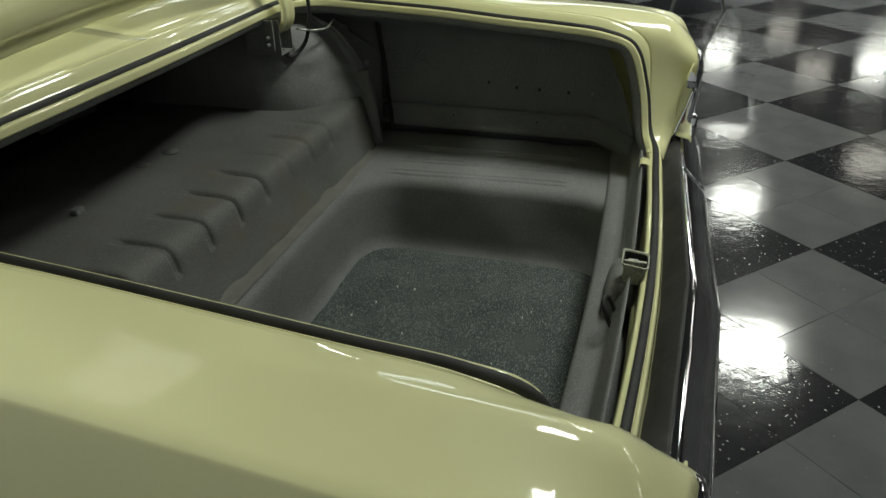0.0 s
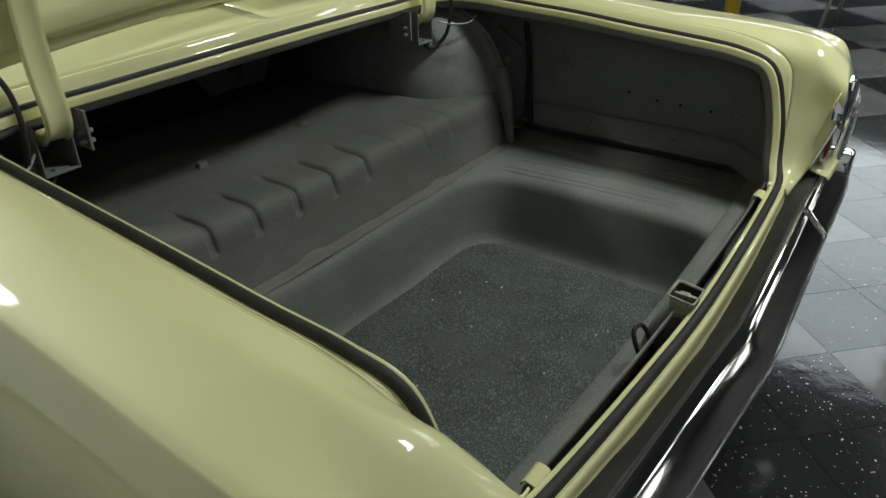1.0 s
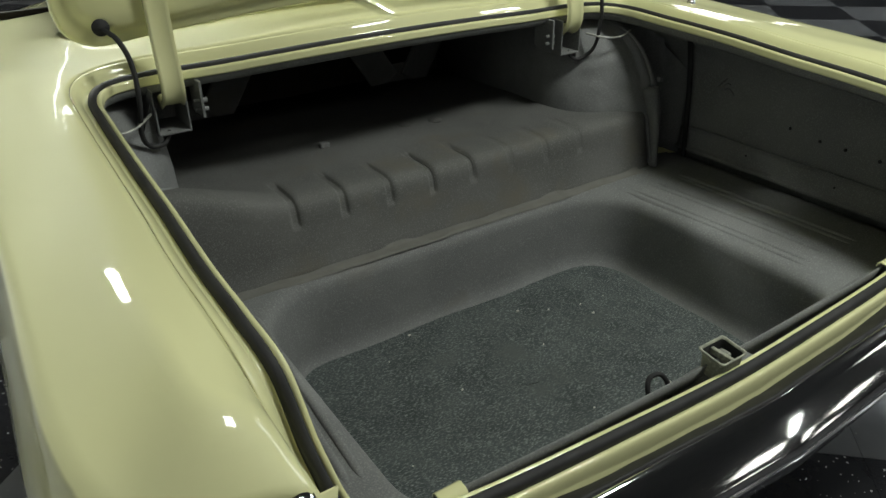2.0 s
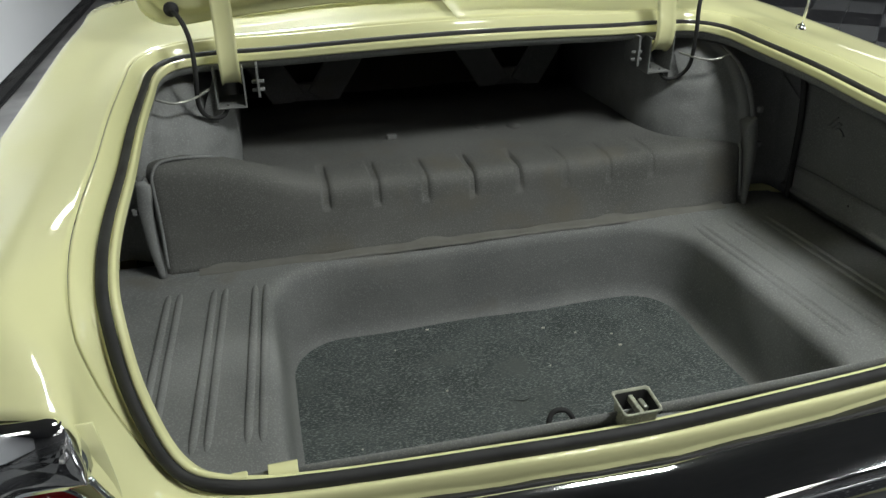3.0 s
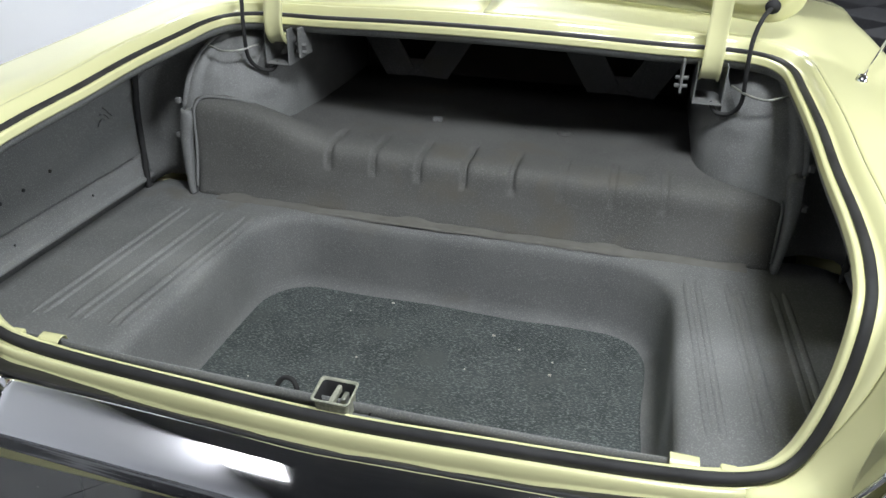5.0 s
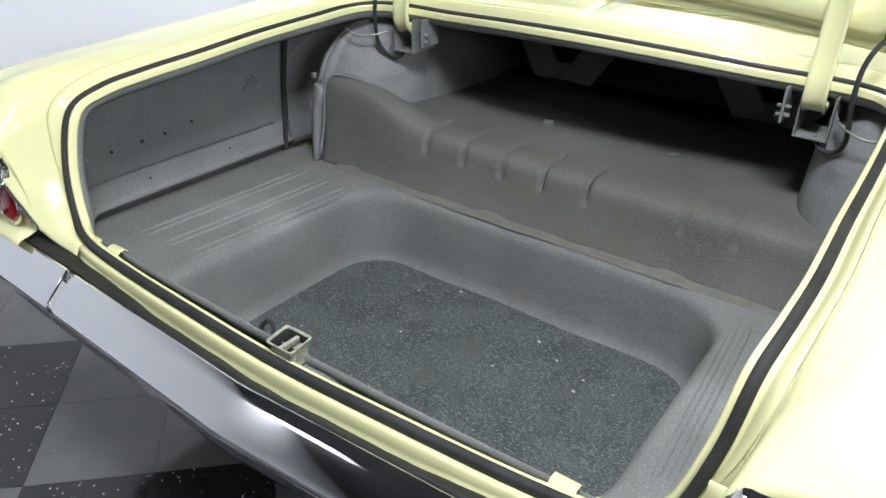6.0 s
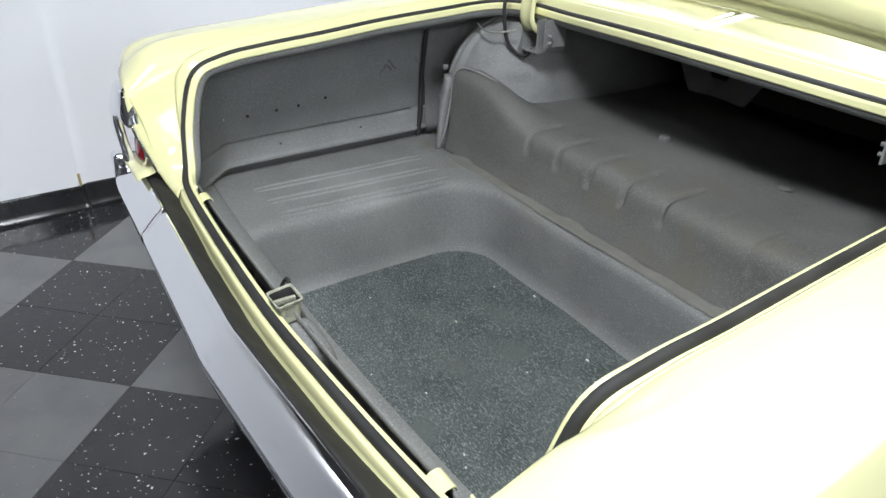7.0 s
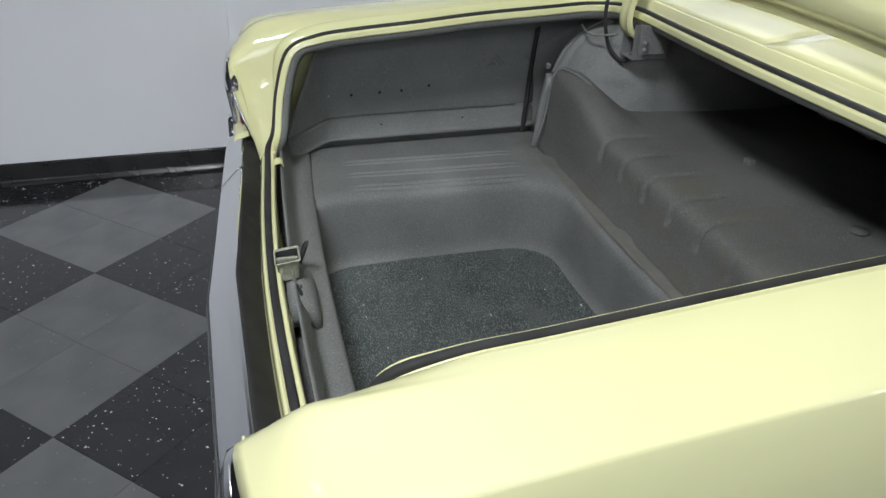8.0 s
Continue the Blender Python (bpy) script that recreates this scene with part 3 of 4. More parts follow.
def shelf_section(x):
    zt, g = shelf_top(x), groove_depth(x)
    pts = [(0.828, 0.484, 0, 0, 0), (0.836, 0.495, 0, 0, 0), (0.849, 0.545, 0, 0, 0), (0.857, zt - 0.072, 0, 0, 0), (0.8585, zt - 0.064, 0, 1, 0), (0.8595, zt - 0.058, 0.8, 1, 0), (0.861, zt - 0.045, 1, 1, 0),
           (0.864, zt - 0.030, 1, 1, -0.2), (0.868, zt - 0.018, 1, 0.9, -0.5), (0.875, zt - 0.008, 1, 0.7, -0.7), (0.886, zt - 0.0025, 1, 0.4, -0.95), (0.902, zt, 1, 0, -1), (0.925, zt, 1, 0, -1)]
    pts += [(y, shelf_z(x, y), k, 0, -1) for y, k in ((0.94, 1), (0.955, 1), (0.97, 0.95), (0.982, 0.7), (0.992, 0.35), (1.003, 0), (1.02, 0), (1.04, 0), (1.07, 0), (1.1, 0), (1.15, 0), (1.2, 0), (1.27, 0), (1.35, 0), (1.5, 0), (1.7, 0))]
    return [Vector((x, y + g * k * ny, z + g * k * nz)) for y, z, k, ny, nz in pts]


left = shelf_section(-0.762)
rows = [[Vector((-0.786, max(p.y, 0.90), p.z - 0.012)) for p in left], [Vector((-0.784, p.y + 0.022, p.z - 0.010)) for p in left], [Vector((-0.776, p.y + 0.008, p.z - 0.004)) for p in left]]
shelf_xs = sorted({round(float(x), 4) for x in np.r_[np.linspace(-0.762, -0.70, 8), np.linspace(-0.69, 0.765, 70)]} | {round(gx + o, 4) for gx, _ in GROOVES for o in (-0.0145, -0.0120, -0.0095, -0.006, 0.0, 0.006, 0.0095, 0.0120, 0.0145)})
rows += [shelf_section(x) for x in shelf_xs]
end = shelf_section(0.768)
rows += [end] + [[p + Vector((dx, dy, dz)) for p in end] for dx, dy, dz in ((0.008, 0.006, -0.004), (0.013, 0.016, -0.012))]
rows += [[Vector((0.790, max(p.y, 0.90), p.z - 0.02)) for p in end]]
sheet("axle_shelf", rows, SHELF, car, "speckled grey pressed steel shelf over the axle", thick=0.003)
seal_lines = ([(-0.768, 0.822, 0.505), (-0.768, 0.846, 0.60), (-0.770, 0.860, 0.69), (-0.768, 0.866, 0.728), (-0.748, 0.880, 0.751), (-0.70, 0.895, 0.752), (-0.64, 0.915, 0.741), (-0.59, 0.935, 0.718)],
              [(0.774, 0.826, 0.505), (0.775, 0.850, 0.59), (0.774, 0.866, 0.640), (0.755, 0.888, 0.662), (0.70, 0.935, 0.664), (0.64, 0.985, 0.660), (0.60, 1.06, 0.655)])
for line in seal_lines:
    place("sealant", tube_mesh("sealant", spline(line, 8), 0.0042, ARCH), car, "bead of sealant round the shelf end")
part("clip", box_bm((-0.169, 1.158, 0.640), (-0.141, 1.178, 0.664), 0.004), GREY, car)
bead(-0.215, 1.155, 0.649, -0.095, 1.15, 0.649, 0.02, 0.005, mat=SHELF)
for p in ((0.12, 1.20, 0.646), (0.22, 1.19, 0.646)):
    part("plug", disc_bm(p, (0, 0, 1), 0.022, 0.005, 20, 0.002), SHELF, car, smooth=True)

# dusty seam at the foot of the shelf
sheet("seam", [[Vector((x, y + 0.0012 * math.sin(x * 13) + 0.0007 * math.sin(x * 61), z + 0.0008 * math.sin(x * 37))) for x in np.linspace(-0.70, 0.72, 90)] for y, z in ((0.799, 0.4835), (0.801, 0.4875), (0.805, 0.4890), (0.815, 0.4895), (0.824, 0.4890), (0.830, 0.4915), (0.838, 0.4990))], DIRTY, car, "dusty seam sealer")

# wheelhouses, arched at their outer edge, with a flat flange round it
def wheel_edge(z):
    return float(np.interp(z, [0.47, 0.56, 0.65, 0.72, 0.80, 0.855, 0.90, 0.925, 0.94], [0.790, 0.805, 0.812, 0.808, 0.800, 0.786, 0.757, 0.732, 0.70]))


def wheel_back(z):
    return 0.872 + 0.09 * max(0.0, (z - 0.66) / 0.28) + 0.22 * max(0.0, (z - 0.72) / 0.24) ** 3


for side in (1, -1):
    rows = []
    for z in np.r_[np.linspace(0.47, 0.69, 9), np.linspace(0.705, 0.933, 22)]:
        yb = wheel_back(z)
        xi = 0.570 + 0.03 * max(0.0, (z - 0.7) / 0.23) ** 2
        xo = wheel_edge(z)
        xs = xo - 0.030
        row = [(xo, yb - 0.010), (xo - 0.006, yb - 0.013), (xo - 0.026, yb - 0.012)]
        row += [(xs - (xs - xi) * math.sin(a), yb + 0.24 * (1 - math.cos(a)) ** 0.8) for a in np.linspace(0, math.pi / 2, 26)]
        row += [(xi, yb + 0.40), (xi, 1.72)]
        fold = 0.006 * max(0.0, 1 - abs(z - 0.80 - 0.10 * math.sin(side * 2.0)) / 0.03)
        rows.append([Vector((side * x, y + 0.008 * noise.noise(Vector((x * 14, z * 16, side * 3.0))) + 0.004 * noise.noise(Vector((x * 38, z * 30, side * 7.0))) - fold * noise.noise(Vector((x * 9, 0.0, side * 5.0))), z)) for x, y in row])
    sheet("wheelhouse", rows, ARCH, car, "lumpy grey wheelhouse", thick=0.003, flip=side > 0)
    # flat welded flange beside the shelf's end, widest at its upper corner
    rows = []
    for z in np.linspace(0.484, 0.722, 16):
        wide = float(np.interp(z, [0.484, 0.60, 0.69, 0.71, 0.722], [0.012, 0.020, 0.030, 0.028, 0.014]))
        xo = wheel_edge(z) - 0.004
        y0 = 0.812 + 0.16 * (z - 0.484) + 0.0012 * math.sin(37 * z)
        rows.append([Vector((side * x, y, z)) for x, y in ((xo + 0.002, y0 + 0.030), (xo + 0.002, y0 + 0.004), (xo, y0), (xo - wide * 0.5, y0 - 0.0015), (xo - wide, y0), (xo - wide - 0.002, y0 + 0.004), (xo - wide - 0.003, y0 + 0.05))])
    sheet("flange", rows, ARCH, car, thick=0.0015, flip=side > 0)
    # thin raised edge round the arch above it
    rows = []
    for z in np.linspace(0.72, 0.928, 20):
        xo, yb = wheel_edge(z), wheel_back(z)
        rows.append([Vector((side * (xo + dx), yb - 0.012 - dy, z)) for dx, dy in ((0.006, -0.02), (0.006, 0.006), (0.004, 0.008), (-0.004, 0.008), (-0.007, 0.004), (-0.008, -0.006))])
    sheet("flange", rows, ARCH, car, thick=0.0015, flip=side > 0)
    for zz in (0.640, 0.735):
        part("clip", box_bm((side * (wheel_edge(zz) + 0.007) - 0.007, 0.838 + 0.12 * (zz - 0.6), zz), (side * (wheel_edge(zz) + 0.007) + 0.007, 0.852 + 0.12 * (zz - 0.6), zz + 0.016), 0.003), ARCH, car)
    # inner side of the quarter panel: upper skin, lower strip and a crack at its foot
    rows = []
    for x, z in ((0.958, 0.460), (0.956, 0.494), (0.941, 0.496), (0.9385, 0.499), (0.9385, 0.506), (0.9415, 0.509), (0.948, 0.511), (0.951, 0.516), (0.953, 0.557), (0.956, 0.566), (0.966, 0.568), (0.966, 0.570), (0.957, 0.573),
                 (0.955, 0.580), (0.957, 0.66), (0.958, 0.74), (0.955, 0.82), (0.885, 0.872), (0.80, 0.905)):
        rows.append([Vector((side * (x - 1.1 * max(0.0, 0.16 - y) + 0.004 * noise.noise(Vector((y * 9, z * 9, side * 4.0)))), y, z - 0.018 * max(0.0, 0.3 - y) * (z > 0.5))) for y in np.linspace(0.03 + 0.16 * max(0.0, z - 0.6) / 0.3, 0.872 if z < 0.80 else 1.01, 44)])
    sheet("inner_quarter", rows, GREY, car, "grey inner quarter panel with a row of small holes", thick=0.003, flip=side > 0)
    for hy, hz in ((0.246, 0.644), (0.338, 0.647), (0.411, 0.649), (0.503, 0.660), (0.10, 0.548), (0.34, 0.540), (0.62, 0.543)):
        hr = 0.0045 if hz > 0.6 else 0.003
        part("hole", disc_bm((side * (0.9565 if hz > 0.58 else 0.952), hy, hz), (1, 0, 0), hr, 0.005, 10), RUBBER, car, smooth=True)
    part("screw", disc_bm((side * 0.956, 0.172, 0.646), (1, 0, 0), 0.0035, 0.006, 8), STEEL, car, smooth=True)
    place("body_gap", tube_mesh("body_gap", spline([(side * 0.938, 0.832, 0.47), (side * 0.943, 0.846, 0.60), (side * 0.945, 0.856, 0.72), (side * 0.93, 0.866, 0.86)], 8), 0.008, RUBBER), car)
    # closing panel in front of the wheelhouse's outer side
    rows = [[Vector((side * x, max(y + 0.12 * (z - 0.47), wheel_back(z) + 0.002 if x < 0.82 else 0.0), z)) for x, y in ((wheel_edge(z) - 0.02, 0.875), (wheel_edge(z) + 0.002, 0.925), (0.87, 0.965), (0.945, 0.958), (0.958, 0.935), (0.9605 - 0.012 * max(0.0, (z - 0.88) / 0.06), 0.80))] for z in np.linspace(0.47, 0.94, 14)]
    sheet("closing_panel", rows, GREY, car, thick=0.003)

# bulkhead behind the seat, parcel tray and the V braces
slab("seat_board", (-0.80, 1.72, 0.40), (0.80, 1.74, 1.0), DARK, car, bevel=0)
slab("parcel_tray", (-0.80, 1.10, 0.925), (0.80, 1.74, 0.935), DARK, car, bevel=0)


def brace(x0, z0, x1, z1, width, y=1.62):
    a, b = Vector((x0, y, z0)), Vector((x1, y, z1))
    t = (b - a).normalized()
    s = Vector((-t.z, 0, t.x)) * width / 2
    bm = bmesh.new()
    vs = []
    for yy in (0.0, 0.012):
        vs.append([bm.verts.new(p + Vector((0, yy, 0))) for p in (a - s, b - s, b + s, a + s)])
    bm.faces.new(vs[0]), bm.faces.new(vs[1][::-1])
    for i in range(4):
        bm.faces.new((vs[0][i], vs[0][(i + 1) % 4], vs[1][(i + 1) % 4], vs[1][i]))
    bmesh.ops.bevel(bm, geom=list(bm.edges), offset=0.004, segments=1, affect="EDGES")
    return part("brace", bm, GREY, car)


for side in (1, -1):
    brace(side * 0.405, 0.640, side * 0.578, 0.93, 0.105)
    brace(side * 0.305, 0.645, side * 0.120, 0.93, 0.105, 1.625)
    brace(side * 0.25, 0.665, side * 0.45, 0.665, 0.075, 1.63)

# rear inner panel under the lip, with its sill
rows = [[Vector((x, y + 0.02 * (abs(x) / 0.7) ** 2, z)) for x in np.linspace(-0.86, 0.86, 60)] for y, z in
        ((-0.022, 0.600), (-0.015, 0.57), (0.0, 0.545), (0.004, 0.51), (0.03, 0.500), (0.055, 0.498), (0.062, 0.485), (0.060, 0.44), (0.05, 0.25))]
sheet("rear_inner_panel", rows, GREY, car, "grey rear inner panel with a sill", thick=0.003, flip=True)

# latch striker: an open box with a flared rim on a tapered bracket
latch = new("latch")
latch.parent = car
latch.matrix_parent_inverse = Matrix.Translation(-car.location)
latch.location = (0.002, -0.022, 0.6)
cx, cy = 0.002, -0.027


def box_ring(hx, hy, z, lean=0.0):
    pts = []
    for qx, qy, a0 in ((1, 1, 0), (-1, 1, 90), (-1, -1, 180), (1, -1, 270)):
        for k in range(4):
            a = radians(a0 + 30 * k)
            x, y = cx + qx * (hx - 0.006) + 0.006 * math.cos(a), cy + qy * (hy - 0.006) + 0.006 * math.sin(a)
            pts.append(Vector((x, y, z + lean * (y - cy))))
    return pts


sheet("striker_box", [box_ring(hx, hy, z, 0.12) for hx, hy, z in ((0.027, 0.021, 0.578), (0.028, 0.022, 0.610), (0.030, 0.0245, 0.618), (0.0325, 0.027, 0.620), (0.0325, 0.0265, 0.6225), (0.0295, 0.024, 0.6225), (0.0285, 0.023, 0.619))],
      OVERSPRAY, latch, "worn pale striker box with a flared rim", loop=True)
# black inner faces and floor paint in the shade inside the open box
sheet("striker_liner", [box_ring(hx, hy, z, 0.12) for hx, hy, z in ((0.0284, 0.0229, 0.6185), (0.0270, 0.0212, 0.611), (0.0262, 0.0202, 0.580))], RUBBER, latch, "inside of the striker box, its shade painted black", loop=True)
slab("striker_bar", (cx - 0.004, cy - 0.022, 0.604), (cx + 0.004, cy + 0.022, 0.617), OVERSPRAY, latch, bevel=0.002)
slab("striker_floor", (cx - 0.025, cy - 0.019, 0.578), (cx + 0.025, cy + 0.019, 0.582), RUBBER, latch, bevel=0)
part("lever", box_bm((cx + 0.010, cy - 0.006, 0.584), (cx + 0.019, cy + 0.016, 0.612), 0.003), STEEL, latch)
# pressed boss beside the box, rounded over towards the floor, with a hole that a wire comes out of
plate = []
for x, w in ((-0.052, 0.2), (-0.046, 0.7), (-0.036, 0.95), (-0.010, 1.0), (0.030, 1.0), (0.070, 1.0), (0.096, 0.95), (0.110, 0.8), (0.117, 0.5), (0.119, 0.2)):
    plate.append([Vector((x, -0.03 + (y + 0.03) * (0.7 + 0.3 * w), 0.508 + (z - 0.508) * w)) for y, z in ((-0.034, 0.566), (-0.022, 0.571), (-0.006, 0.570), (0.010, 0.562), (0.020, 0.548), (0.026, 0.528), (0.028, 0.500))])
sheet("bracket", plate, GREY, latch, "grey pressed latch boss", thick=0.003)
part("bracket_hole", disc_bm((0.052, -0.012, 0.5700), (0.0, 0.0, 1.0), 0.009, 0.006, 16), RUBBER, latch, smooth=True)
place("latch_cable", tube_mesh("latch_cable", spline([(0.052, -0.012, 0.569), (0.057, -0.014, 0.580), (0.068, -0.012, 0.582), (0.080, -0.008, 0.574), (0.086, -0.006, 0.560)], 6), 0.0035, RUBBER), latch, "short black cable")

wire = new("wiring")
wire.parent = car
wire.matrix_parent_inverse = Matrix.Translation(-car.location)
wire.location = (-0.18, 0.03, 0.55)
loop_pts = [(-0.085, -0.005, 0.535), (-0.083, 0.008, 0.568), (-0.094, 0.018, 0.586), (-0.114, 0.022, 0.584), (-0.124, 0.014, 0.566), (-0.118, 0.004, 0.535)]
place("cable", tube_mesh("cable", spline(loop_pts, 8), 0.0045, RUBBER), wire, "black wire loop")

# bump stops on the lip
for side in (1, -1):
    prof = ((-0.026, 0.602), (-0.024, 0.606), (-0.019, 0.609), (-0.009, 0.610), (-0.004, 0.607), (-0.003, 0.600))
    sheet("bump_stop", [[Vector((side * 0.540 + dx, y, z)) for y, z in prof] for dx in (-0.021, -0.019, 0.019, 0.021)], PAINT, car, "folded pale yellow lid stop", thick=0.002)
    part("spot_weld", box_bm((side * 0.60 - 0.012, -0.030, 0.609), (side * 0.60 + 0.012, -0.016, 0.618), 0.003), PAINT, car)

# hinges: goose-neck strap, U bracket, end plate
for side in (1, -1):
    hinge = new("hinge")
    hinge.parent = car
    hinge.matrix_parent_inverse = Matrix.Translation(-car.location)
    hinge.location = (side * 0.57, 1.02, 0.9)
    path = spline([(0.962, 1.42), (0.984, 1.24), (0.998, 1.11), (0.997, 1.02), (0.985, 0.955), (0.990, 0.915), (1.015, 0.893), (1.04, 0.90)], 6)
    rows = []
    for i, (y, z) in enumerate(path):
        a, b = path[max(i - 1, 0)], path[min(i + 1, len(path) - 1)]
        t = Vector((0, b[0] - a[0], b[1] - a[1])).normalized()
        n = Vector((0, t.z, -t.y))
        c = Vector((side * 0.566, y, z))
        rows.append([c + Vector((w, 0, 0)) + n * d for w, d in ((-0.023, 0.012), (-0.023, -0.004), (-0.017, -0.009), (0.017, -0.009), (0.023, -0.004), (0.023, 0.012), (0.016, 0.006), (-0.016, 0.006))])
    sheet("strap", rows, PAINT, hinge, "pale yellow goose-neck hinge strap", loop=True)
    cx = side * 0.573
    for lo, hi in (((cx - 0.036, 1.0, 0.828), (cx - 0.032, 1.11, 0.925)), ((cx + 0.032, 1.0, 0.828), (cx + 0.036, 1.11, 0.925)), ((cx - 0.036, 1.0, 0.826), (cx + 0.036, 1.11, 0.831))):
        slab("bracket", lo, hi, GREY, hinge, "grey U bracket", bevel=0.0015)
    px = side * 0.505
    slab("end_plate", (px - 0.003, 1.0, 0.85), (px + 0.003, 1.08, 0.93), GREY, hinge, bevel=0.001)
    for pz in (0.865, 0.885):
        part("pin", disc_bm((px, 1.015, pz), (1, 0, 0), 0.005, 0.03, 10), GREY, hinge, smooth=True)
    gus = bmesh.new()
    vs = [[gus.verts.new((side * x, y, z)) for x, y, z in ((0.61, yy, 0.90), (0.61, yy, 0.79), (0.655, yy, 0.79))] for yy in (1.015, 1.02)]
    gus.faces.new(vs[0]), gus.faces.new(vs[1][::-1])
    for i in range(3):
        gus.faces.new((vs[0][i], vs[0][(i + 1) % 3], vs[1][(i + 1) % 3], vs[1][i]))
    part("gusset", gus, GREY, hinge)
    loom = [(side * 0.672, 1.005, 1.062), (side * 0.655, 0.975, 1.045), (side * 0.642, 0.960, 1.0), (side * 0.642, 0.955, 0.93), (side * 0.648, 0.975, 0.85), (side * 0.632, 1.0, 0.812), (side * 0.60, 1.01, 0.807), (side * 0.58, 1.02, 0.83)]
    place("loom", tube_mesh("loom", spline(loom, 8), 0.0055, RUBBER), hinge, "black wiring loom")
    rod = [(side * 0.74, 0.93, 0.885), (side * 0.70, 0.93, 0.872), (side * 0.66, 0.95, 0.872), (side * 0.62, 0.99, 0.882)]
    place("spring_rod", tube_mesh("spring_rod", spline(rod, 6), 0.003, STEEL), hinge, "thin steel rod")

# ---------------------------------------------------------------- the raised lid
lid = new("trunk_lid")
lid.parent = car
lid.matrix_parent_inverse = Matrix.Translation(-car.location)
lid.location = (0, 1.05, 1.05)
tagged(lid, "raised pale yellow trunk lid")
LEAN_Y = -0.12


def lid_point(u, v, inset=0.0, depth=0.0):
    """u: -1 to 1 across, v: 0 to 1 up the raised lid; depth towards the car's rear."""
    w = 0.755 - inset
    x = u * w
    corner = 0.10
    over = max(0.0, abs(x) - (w - corner)) / corner
    low = 1.010 + inset + 0.050 * (1 - (abs(u)) ** 2) + corner * (1 - math.sqrt(max(0.0, 1 - over**2))) * 0.9
    high = 1.98 - inset
    z = low + (high - low) * v
    y = 1.045 + LEAN_Y * (z - 1.03) - depth
    return Vector((x, y, z))


US = np.r_[np.linspace(-1, -0.84, 14), np.linspace(-0.8, 0.8, 30), np.linspace(0.84, 1, 14)]
VS = np.linspace(0, 1, 14)
lid_rows = [[lid_point(u, v) for u in US] for v in VS]
skin = sheet("outer_skin", lid_rows, PAINT, lid, thick=0.004, flip=False)
loops = []
for inset, depth in ((0.0, 0.0), (0.002, 0.006), (0.008, 0.009), (0.022, 0.009), (0.030, 0.012), (0.036, 0.024), (0.046, 0.030), (0.075, 0.030), (0.09, 0.026), (0.105, 0.010), (0.12, 0.006)):
    loops.append([lid_point(u, 0, inset, depth) for u in US] + [lid_point(1, v, inset, depth) for v in VS[1:]] + [lid_point(u, 1, inset, depth) for u in US[::-1][1:]] + [lid_point(-1, v, inset, depth) for v in VS[::-1][1:-1]])
sheet("inner_frame", loops, PAINT, lid, "pressed yellow inner frame", thick=0.002, loop=True)
sheet("inner_panel", [[lid_point(u, v, 0.12, 0.006 + 0.004 * math.sin(u * 3) * math.sin(v * 3)) for u in US] for v in VS], PAINT, lid, thick=0.002)
for side in (1, -1):
    part("grommet", disc_bm((side * 0.675, 1.007, 1.066), (0, -1, LEAN_Y), 0.017, 0.012, 18, 0.004), RUBBER, lid, "black rubber grommet", smooth=True)
    part("hole", disc_bm((side * 0.18, 1.026, 1.115), (0, -1, LEAN_Y), 0.011, 0.006, 16), RUBBER, lid, smooth=True)

# antenna on the quarter panel
aerial = new("antenna")
aerial.parent = car
aerial.matrix_parent_inverse = Matrix.Translation(-car.location)
aerial.location = (0.85, 0.83, 0.955)
part("gasket", disc_bm((0.845, 0.813, 0.950), (0, 0, 1), 0.021, 0.006, 20, 0.002), RUBBER, aerial, smooth=True)
bm = bmesh.new()
bmesh.ops.create_cone(bm, cap_ends=True, segments=16, radius1=0.017, radius2=0.008, depth=0.025)
bmesh.ops.transform(bm, matrix=Matrix.Translation((0.847, 0.813, 0.965)), verts=bm.verts)
part("base", bm, CHROME, aerial, smooth=True)
place("mast", tube_mesh("mast", [(0.849, 0.815, 0.968), (0.905, 0.86, 1.10), (1.02, 0.92, 1.42), (1.13, 0.98, 1.72)], 0.0035, CHROME), aerial, "chrome antenna mast")

# ---------------------------------------------------------------- the mat and its lint
mat_thing = thing("trunk_mat", (-0.015, 0.40, 0.258), "dark charcoal carpet mat lying in the trunk well", "mat")
outline = []
for i, (x, y) in enumerate(rounded_rect(-0.012, 0.41, 0.525, 0.385, 0.15)):
    outline.append(Vector((x + 0.003 * math.sin(y * 23), y + 0.004 * math.sin(x * 19), 0)))
cm = Vector((-0.012, 0.41, 0))
rows = []
for s, z in ((1.0, 0.2595), (1.003, 0.266), (0.998, 0.2705), (0.985, 0.272), (0.8, 0.2718), (0.55, 0.2712), (0.3, 0.2716), (0.0, 0.2714)):
    rows.append([cm + (p - cm) * s + Vector((0, 0, z + (0.0012 * math.sin(p.x * 17 * s + p.y * 11) if s < 0.99 else 0))) for p in outline])
sheet("carpet", rows, MAT, mat_thing, loop=True, flip=True)
rnd = random.Random(4)
for k, (x, y) in enumerate([(0.296, 0.55), (-0.159, 0.742), (0.136, 0.671)] + [(rnd.uniform(-0.45, 0.45), rnd.uniform(0.1, 0.72)) for _ in range(14)]):
    s = 0.004 if k < 3 else rnd.uniform(0.0012, 0.0028)
    b = box_bm((x - s, y - s * 0.5, 0.2705), (x + s, y + s * 0.5, 0.2705 + 0.004), 0.0004)
    part("lint", b, LINT, mat_thing)

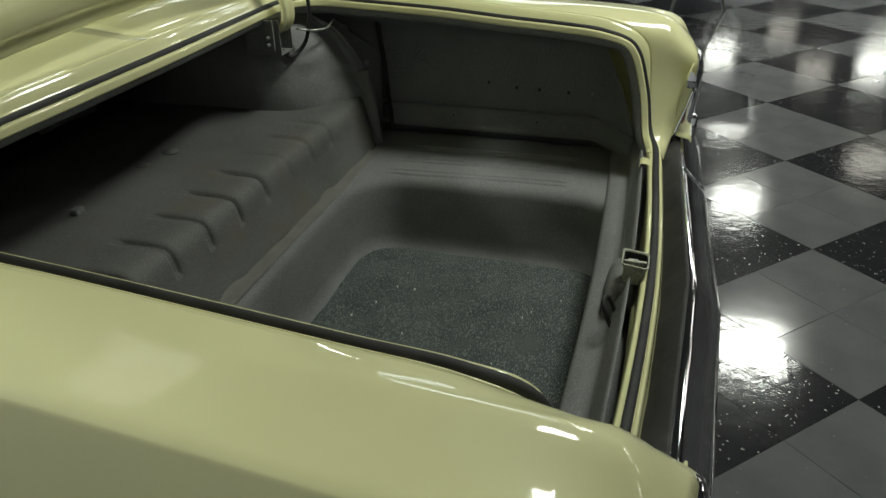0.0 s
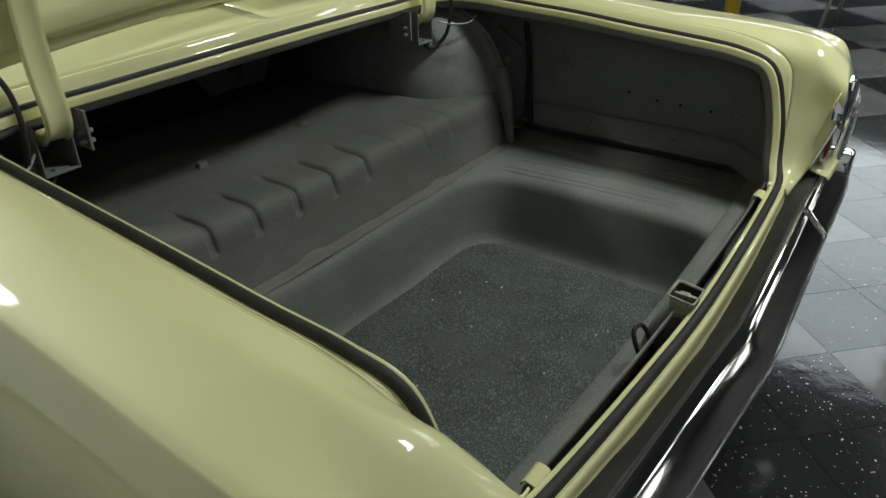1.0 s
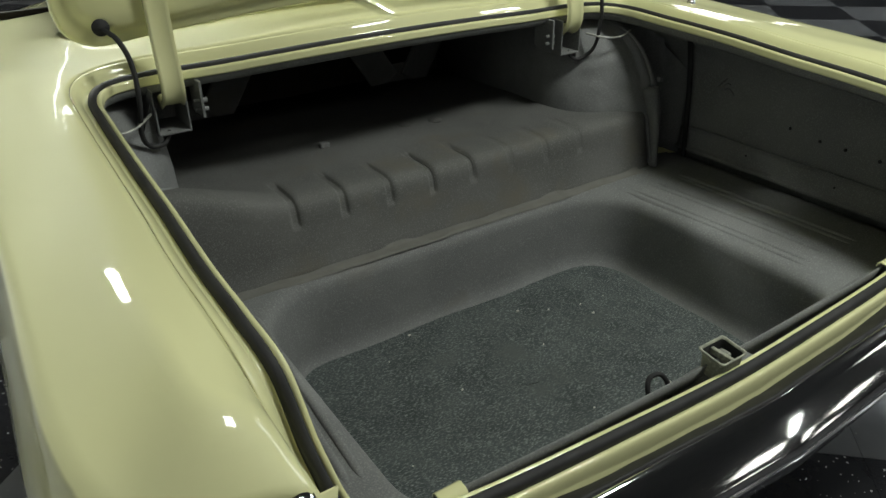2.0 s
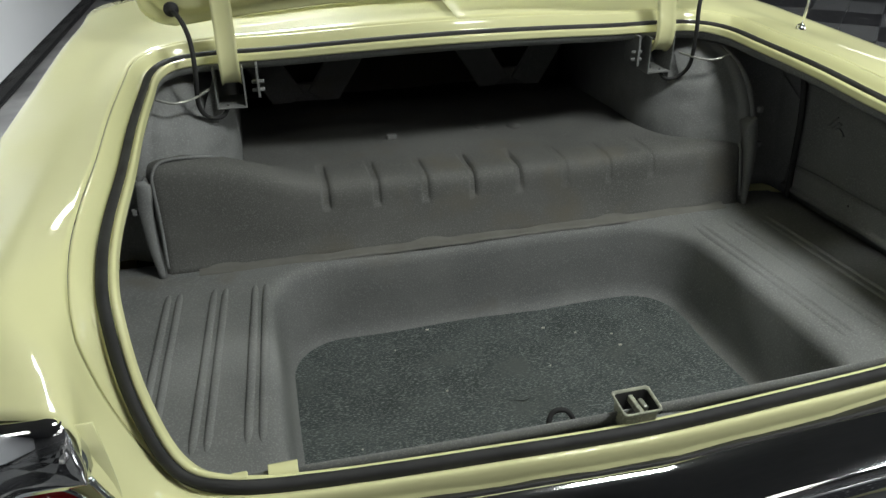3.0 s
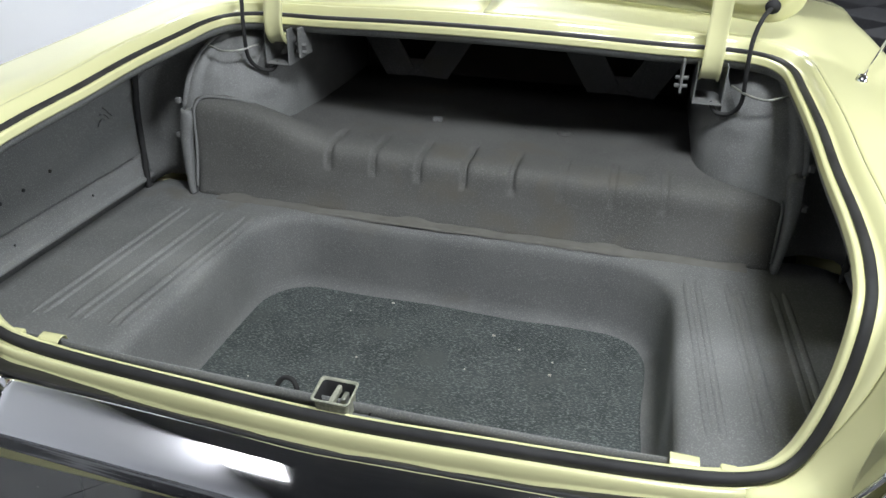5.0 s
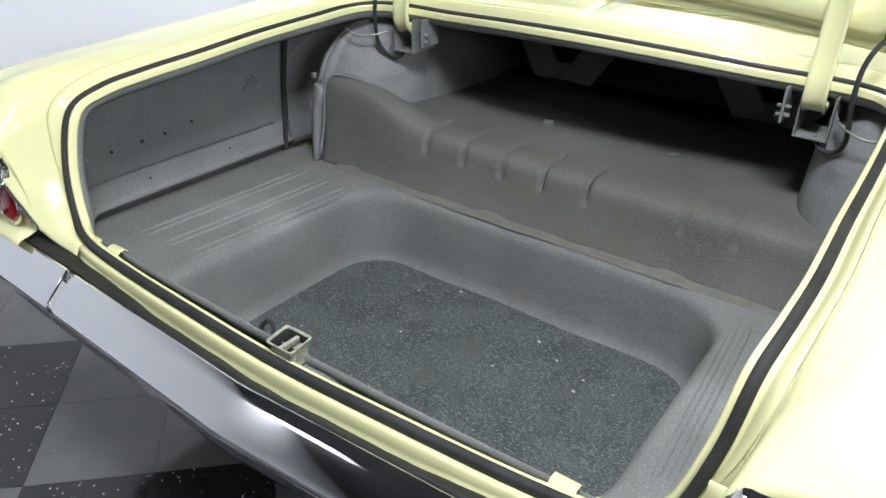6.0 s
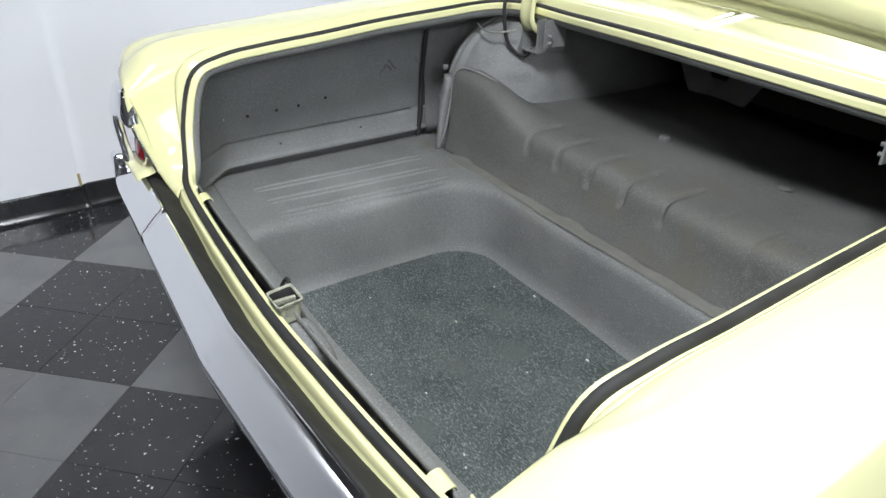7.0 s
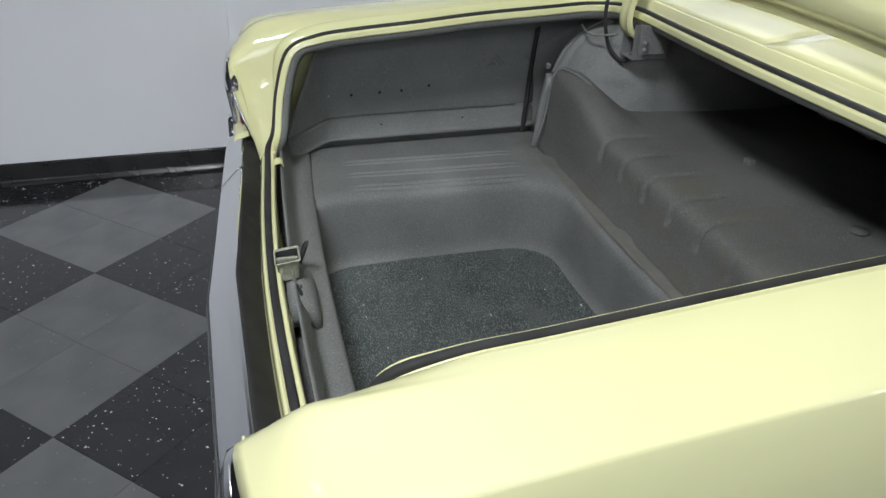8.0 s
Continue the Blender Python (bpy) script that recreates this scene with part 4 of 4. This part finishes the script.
# crumbs of dried sealant on the ledges
rnd = random.Random(9)
crumb_spots = [(side * rnd.uniform(0.60, 0.88), rnd.uniform(0.12, 0.80)) for side in (1, -1) for _ in range(9)]
for x, y in crumb_spots:
    r = rnd.uniform(0.0012, 0.0028)
    bm = bmesh.new()
    bmesh.ops.create_icosphere(bm, subdivisions=1, radius=r)
    bmesh.ops.transform(bm, matrix=Matrix.Translation((x, y, LEDGE + 0.4 * r)) @ Matrix.Diagonal((1.6, 1.0, 0.7, 1.0)), verts=bm.verts)
    part("crumb", bm, DIRTY if rnd.random() < 0.6 else LINT, car)
# small dents pressed outwards in the inner quarter panels
for side in (1, -1):
    for k in range(3):
        a0 = 0.35 + 0.012 * k
        pts = [(side * (0.956 - 0.0012 * math.sin(u * 3.1)), 0.70 + 0.016 * k + 0.030 * u, 0.705 + 0.014 * k + 0.016 * math.sin(u * 2.4 + k)) for u in np.linspace(0, 1, 8)]
        place("dent", tube_mesh("dent", pts, 0.0022, GREY, sides=6), car)

# ---------------------------------------------------------------- things standing farther off
post = thing("post", (5.25, 1.4, FLOOR), "yellow painted steel post standing on the tiles", "post")
part("pipe", disc_bm((5.25, 1.4, FLOOR + 0.55), (0, 0, 1), 0.06, 1.1, 24, 0.01), YELLOW, post, smooth=True)
part("foot", disc_bm((5.25, 1.4, FLOOR + 0.006), (0, 0, 1), 0.11, 0.012, 24, 0.003), YELLOW, post)
table = thing("folding_table", (5.7, -0.2, FLOOR), "white folding table with grey metal legs", "table")
slab("tabletop", (5.1, -0.75, 0.71), (5.9, 0.85, 0.75), WHITE, table, bevel=0.01)
for x0, y0, x1, y1 in ((5.06, 0.0, 5.3, -0.15), (5.68, -0.46, 5.55, -0.2), (5.06, 0.7, 5.3, 0.6), (5.8, 0.7, 5.6, 0.6)):
    place("leg", tube_mesh("leg", [(x0, y0, FLOOR), (x1, y1, 0.72)], 0.014, STEEL), table)
switch = thing("wall_switch", (X0, 1.9, 1.0), "small tan plastic plate on the white wall", "switch")
slab("plate", (X0 - 0.001, 1.87, 1.15), (X0 + 0.008, 1.94, 1.27), SWITCH, switch)

# ---------------------------------------------------------------- floor tiles: 30 cm tiles laid in two-by-two squares, corner on to the car
SQ = 0.6257
T = SQ / 2
ORIGIN = Vector((-0.3366, -0.6923, FLOOR))
TURN = radians(46.07)
E1, E2 = Vector((math.cos(TURN), math.sin(TURN), 0)), Vector((-math.sin(TURN), math.cos(TURN), 0))


def tile_mesh(name, mt):
    bm = box_bm((-T / 2 + 0.0006, -T / 2 + 0.0006, -0.004), (T / 2 - 0.0006, T / 2 - 0.0006, 0.0), 0)
    bmesh.ops.bevel(bm, geom=[e for e in bm.edges if e.verts[0].co.z > -0.001 and e.verts[1].co.z > -0.001], offset=0.0004, segments=1, affect="EDGES")
    me = bpy.data.meshes.new(name)
    bm.to_mesh(me)
    bm.free()
    me.materials.append(mt)
    return me


tile_meshes = {0: tile_mesh("tile", TILE_GREY), 1: tile_mesh("tile", TILE_BLACK)}
floor_ob = bpy.data.objects["floor"]
near, far = [], {0: [], 1: []}
for i in range(-60, 90):
    for j in range(-60, 60):
        c = ORIGIN + E1 * ((i + 0.5) * T) + E2 * ((j + 0.5) * T)
        if not (X0 + 0.2 < c.x < X1 - 0.3 and Y0 + 0.3 < c.y < Y1 - 0.3):
            if not (X0 < c.x < X0 + 0.2 and -3 < c.y < 3):
                continue
        kind = (math.floor(i / 2) + math.floor(j / 2) + 1) % 2
        under = abs(c.x) < 0.6 and c.y > 0.5
        d = max(abs(c.x - 0.6) / 2.9, abs(c.y + 0.75) / 1.25)
        if d < 1.0 and not under:
            near.append((d, kind, c))
        else:
            far[kind].append(c)
near.sort(key=lambda r: r[0])
for _, kind, c in near[300:]:
    far[kind].append(c)
rot = Matrix.Rotation(TURN, 4, "Z")
for _, kind, c in near[:300]:
    ob = new("tile", tile_meshes[kind])
    ob.matrix_world = Matrix.Translation(c) @ rot
    ob.parent = floor_ob
for kind, mt in ((0, TILE_GREY), (1, TILE_BLACK)):
    verts, faces = [], []
    for c in far[kind]:
        b = len(verts)
        h = T / 2 - 0.0009
        for sx, sy in ((-h, -h), (h, -h), (h, h), (-h, h)):
            p = c + E1 * sx + E2 * sy
            verts += [(p.x, p.y, FLOOR), (p.x, p.y, FLOOR - 0.004)]
        faces += [(b, b + 2, b + 4, b + 6)] + [(b + 2 * k, b + 2 * k + 1, b + 2 * ((k + 1) % 4) + 1, b + 2 * ((k + 1) % 4)) for k in range(4)]
    me = bpy.data.meshes.new("far_tiles")
    me.from_pydata(verts, [], faces)
    me.materials.append(mt)
    ob = new("far_tiles", me)
    ob.parent = floor_ob
    tagged(ob, "black flecked vinyl tiles" if kind else "grey vinyl tiles", kind="stuff")
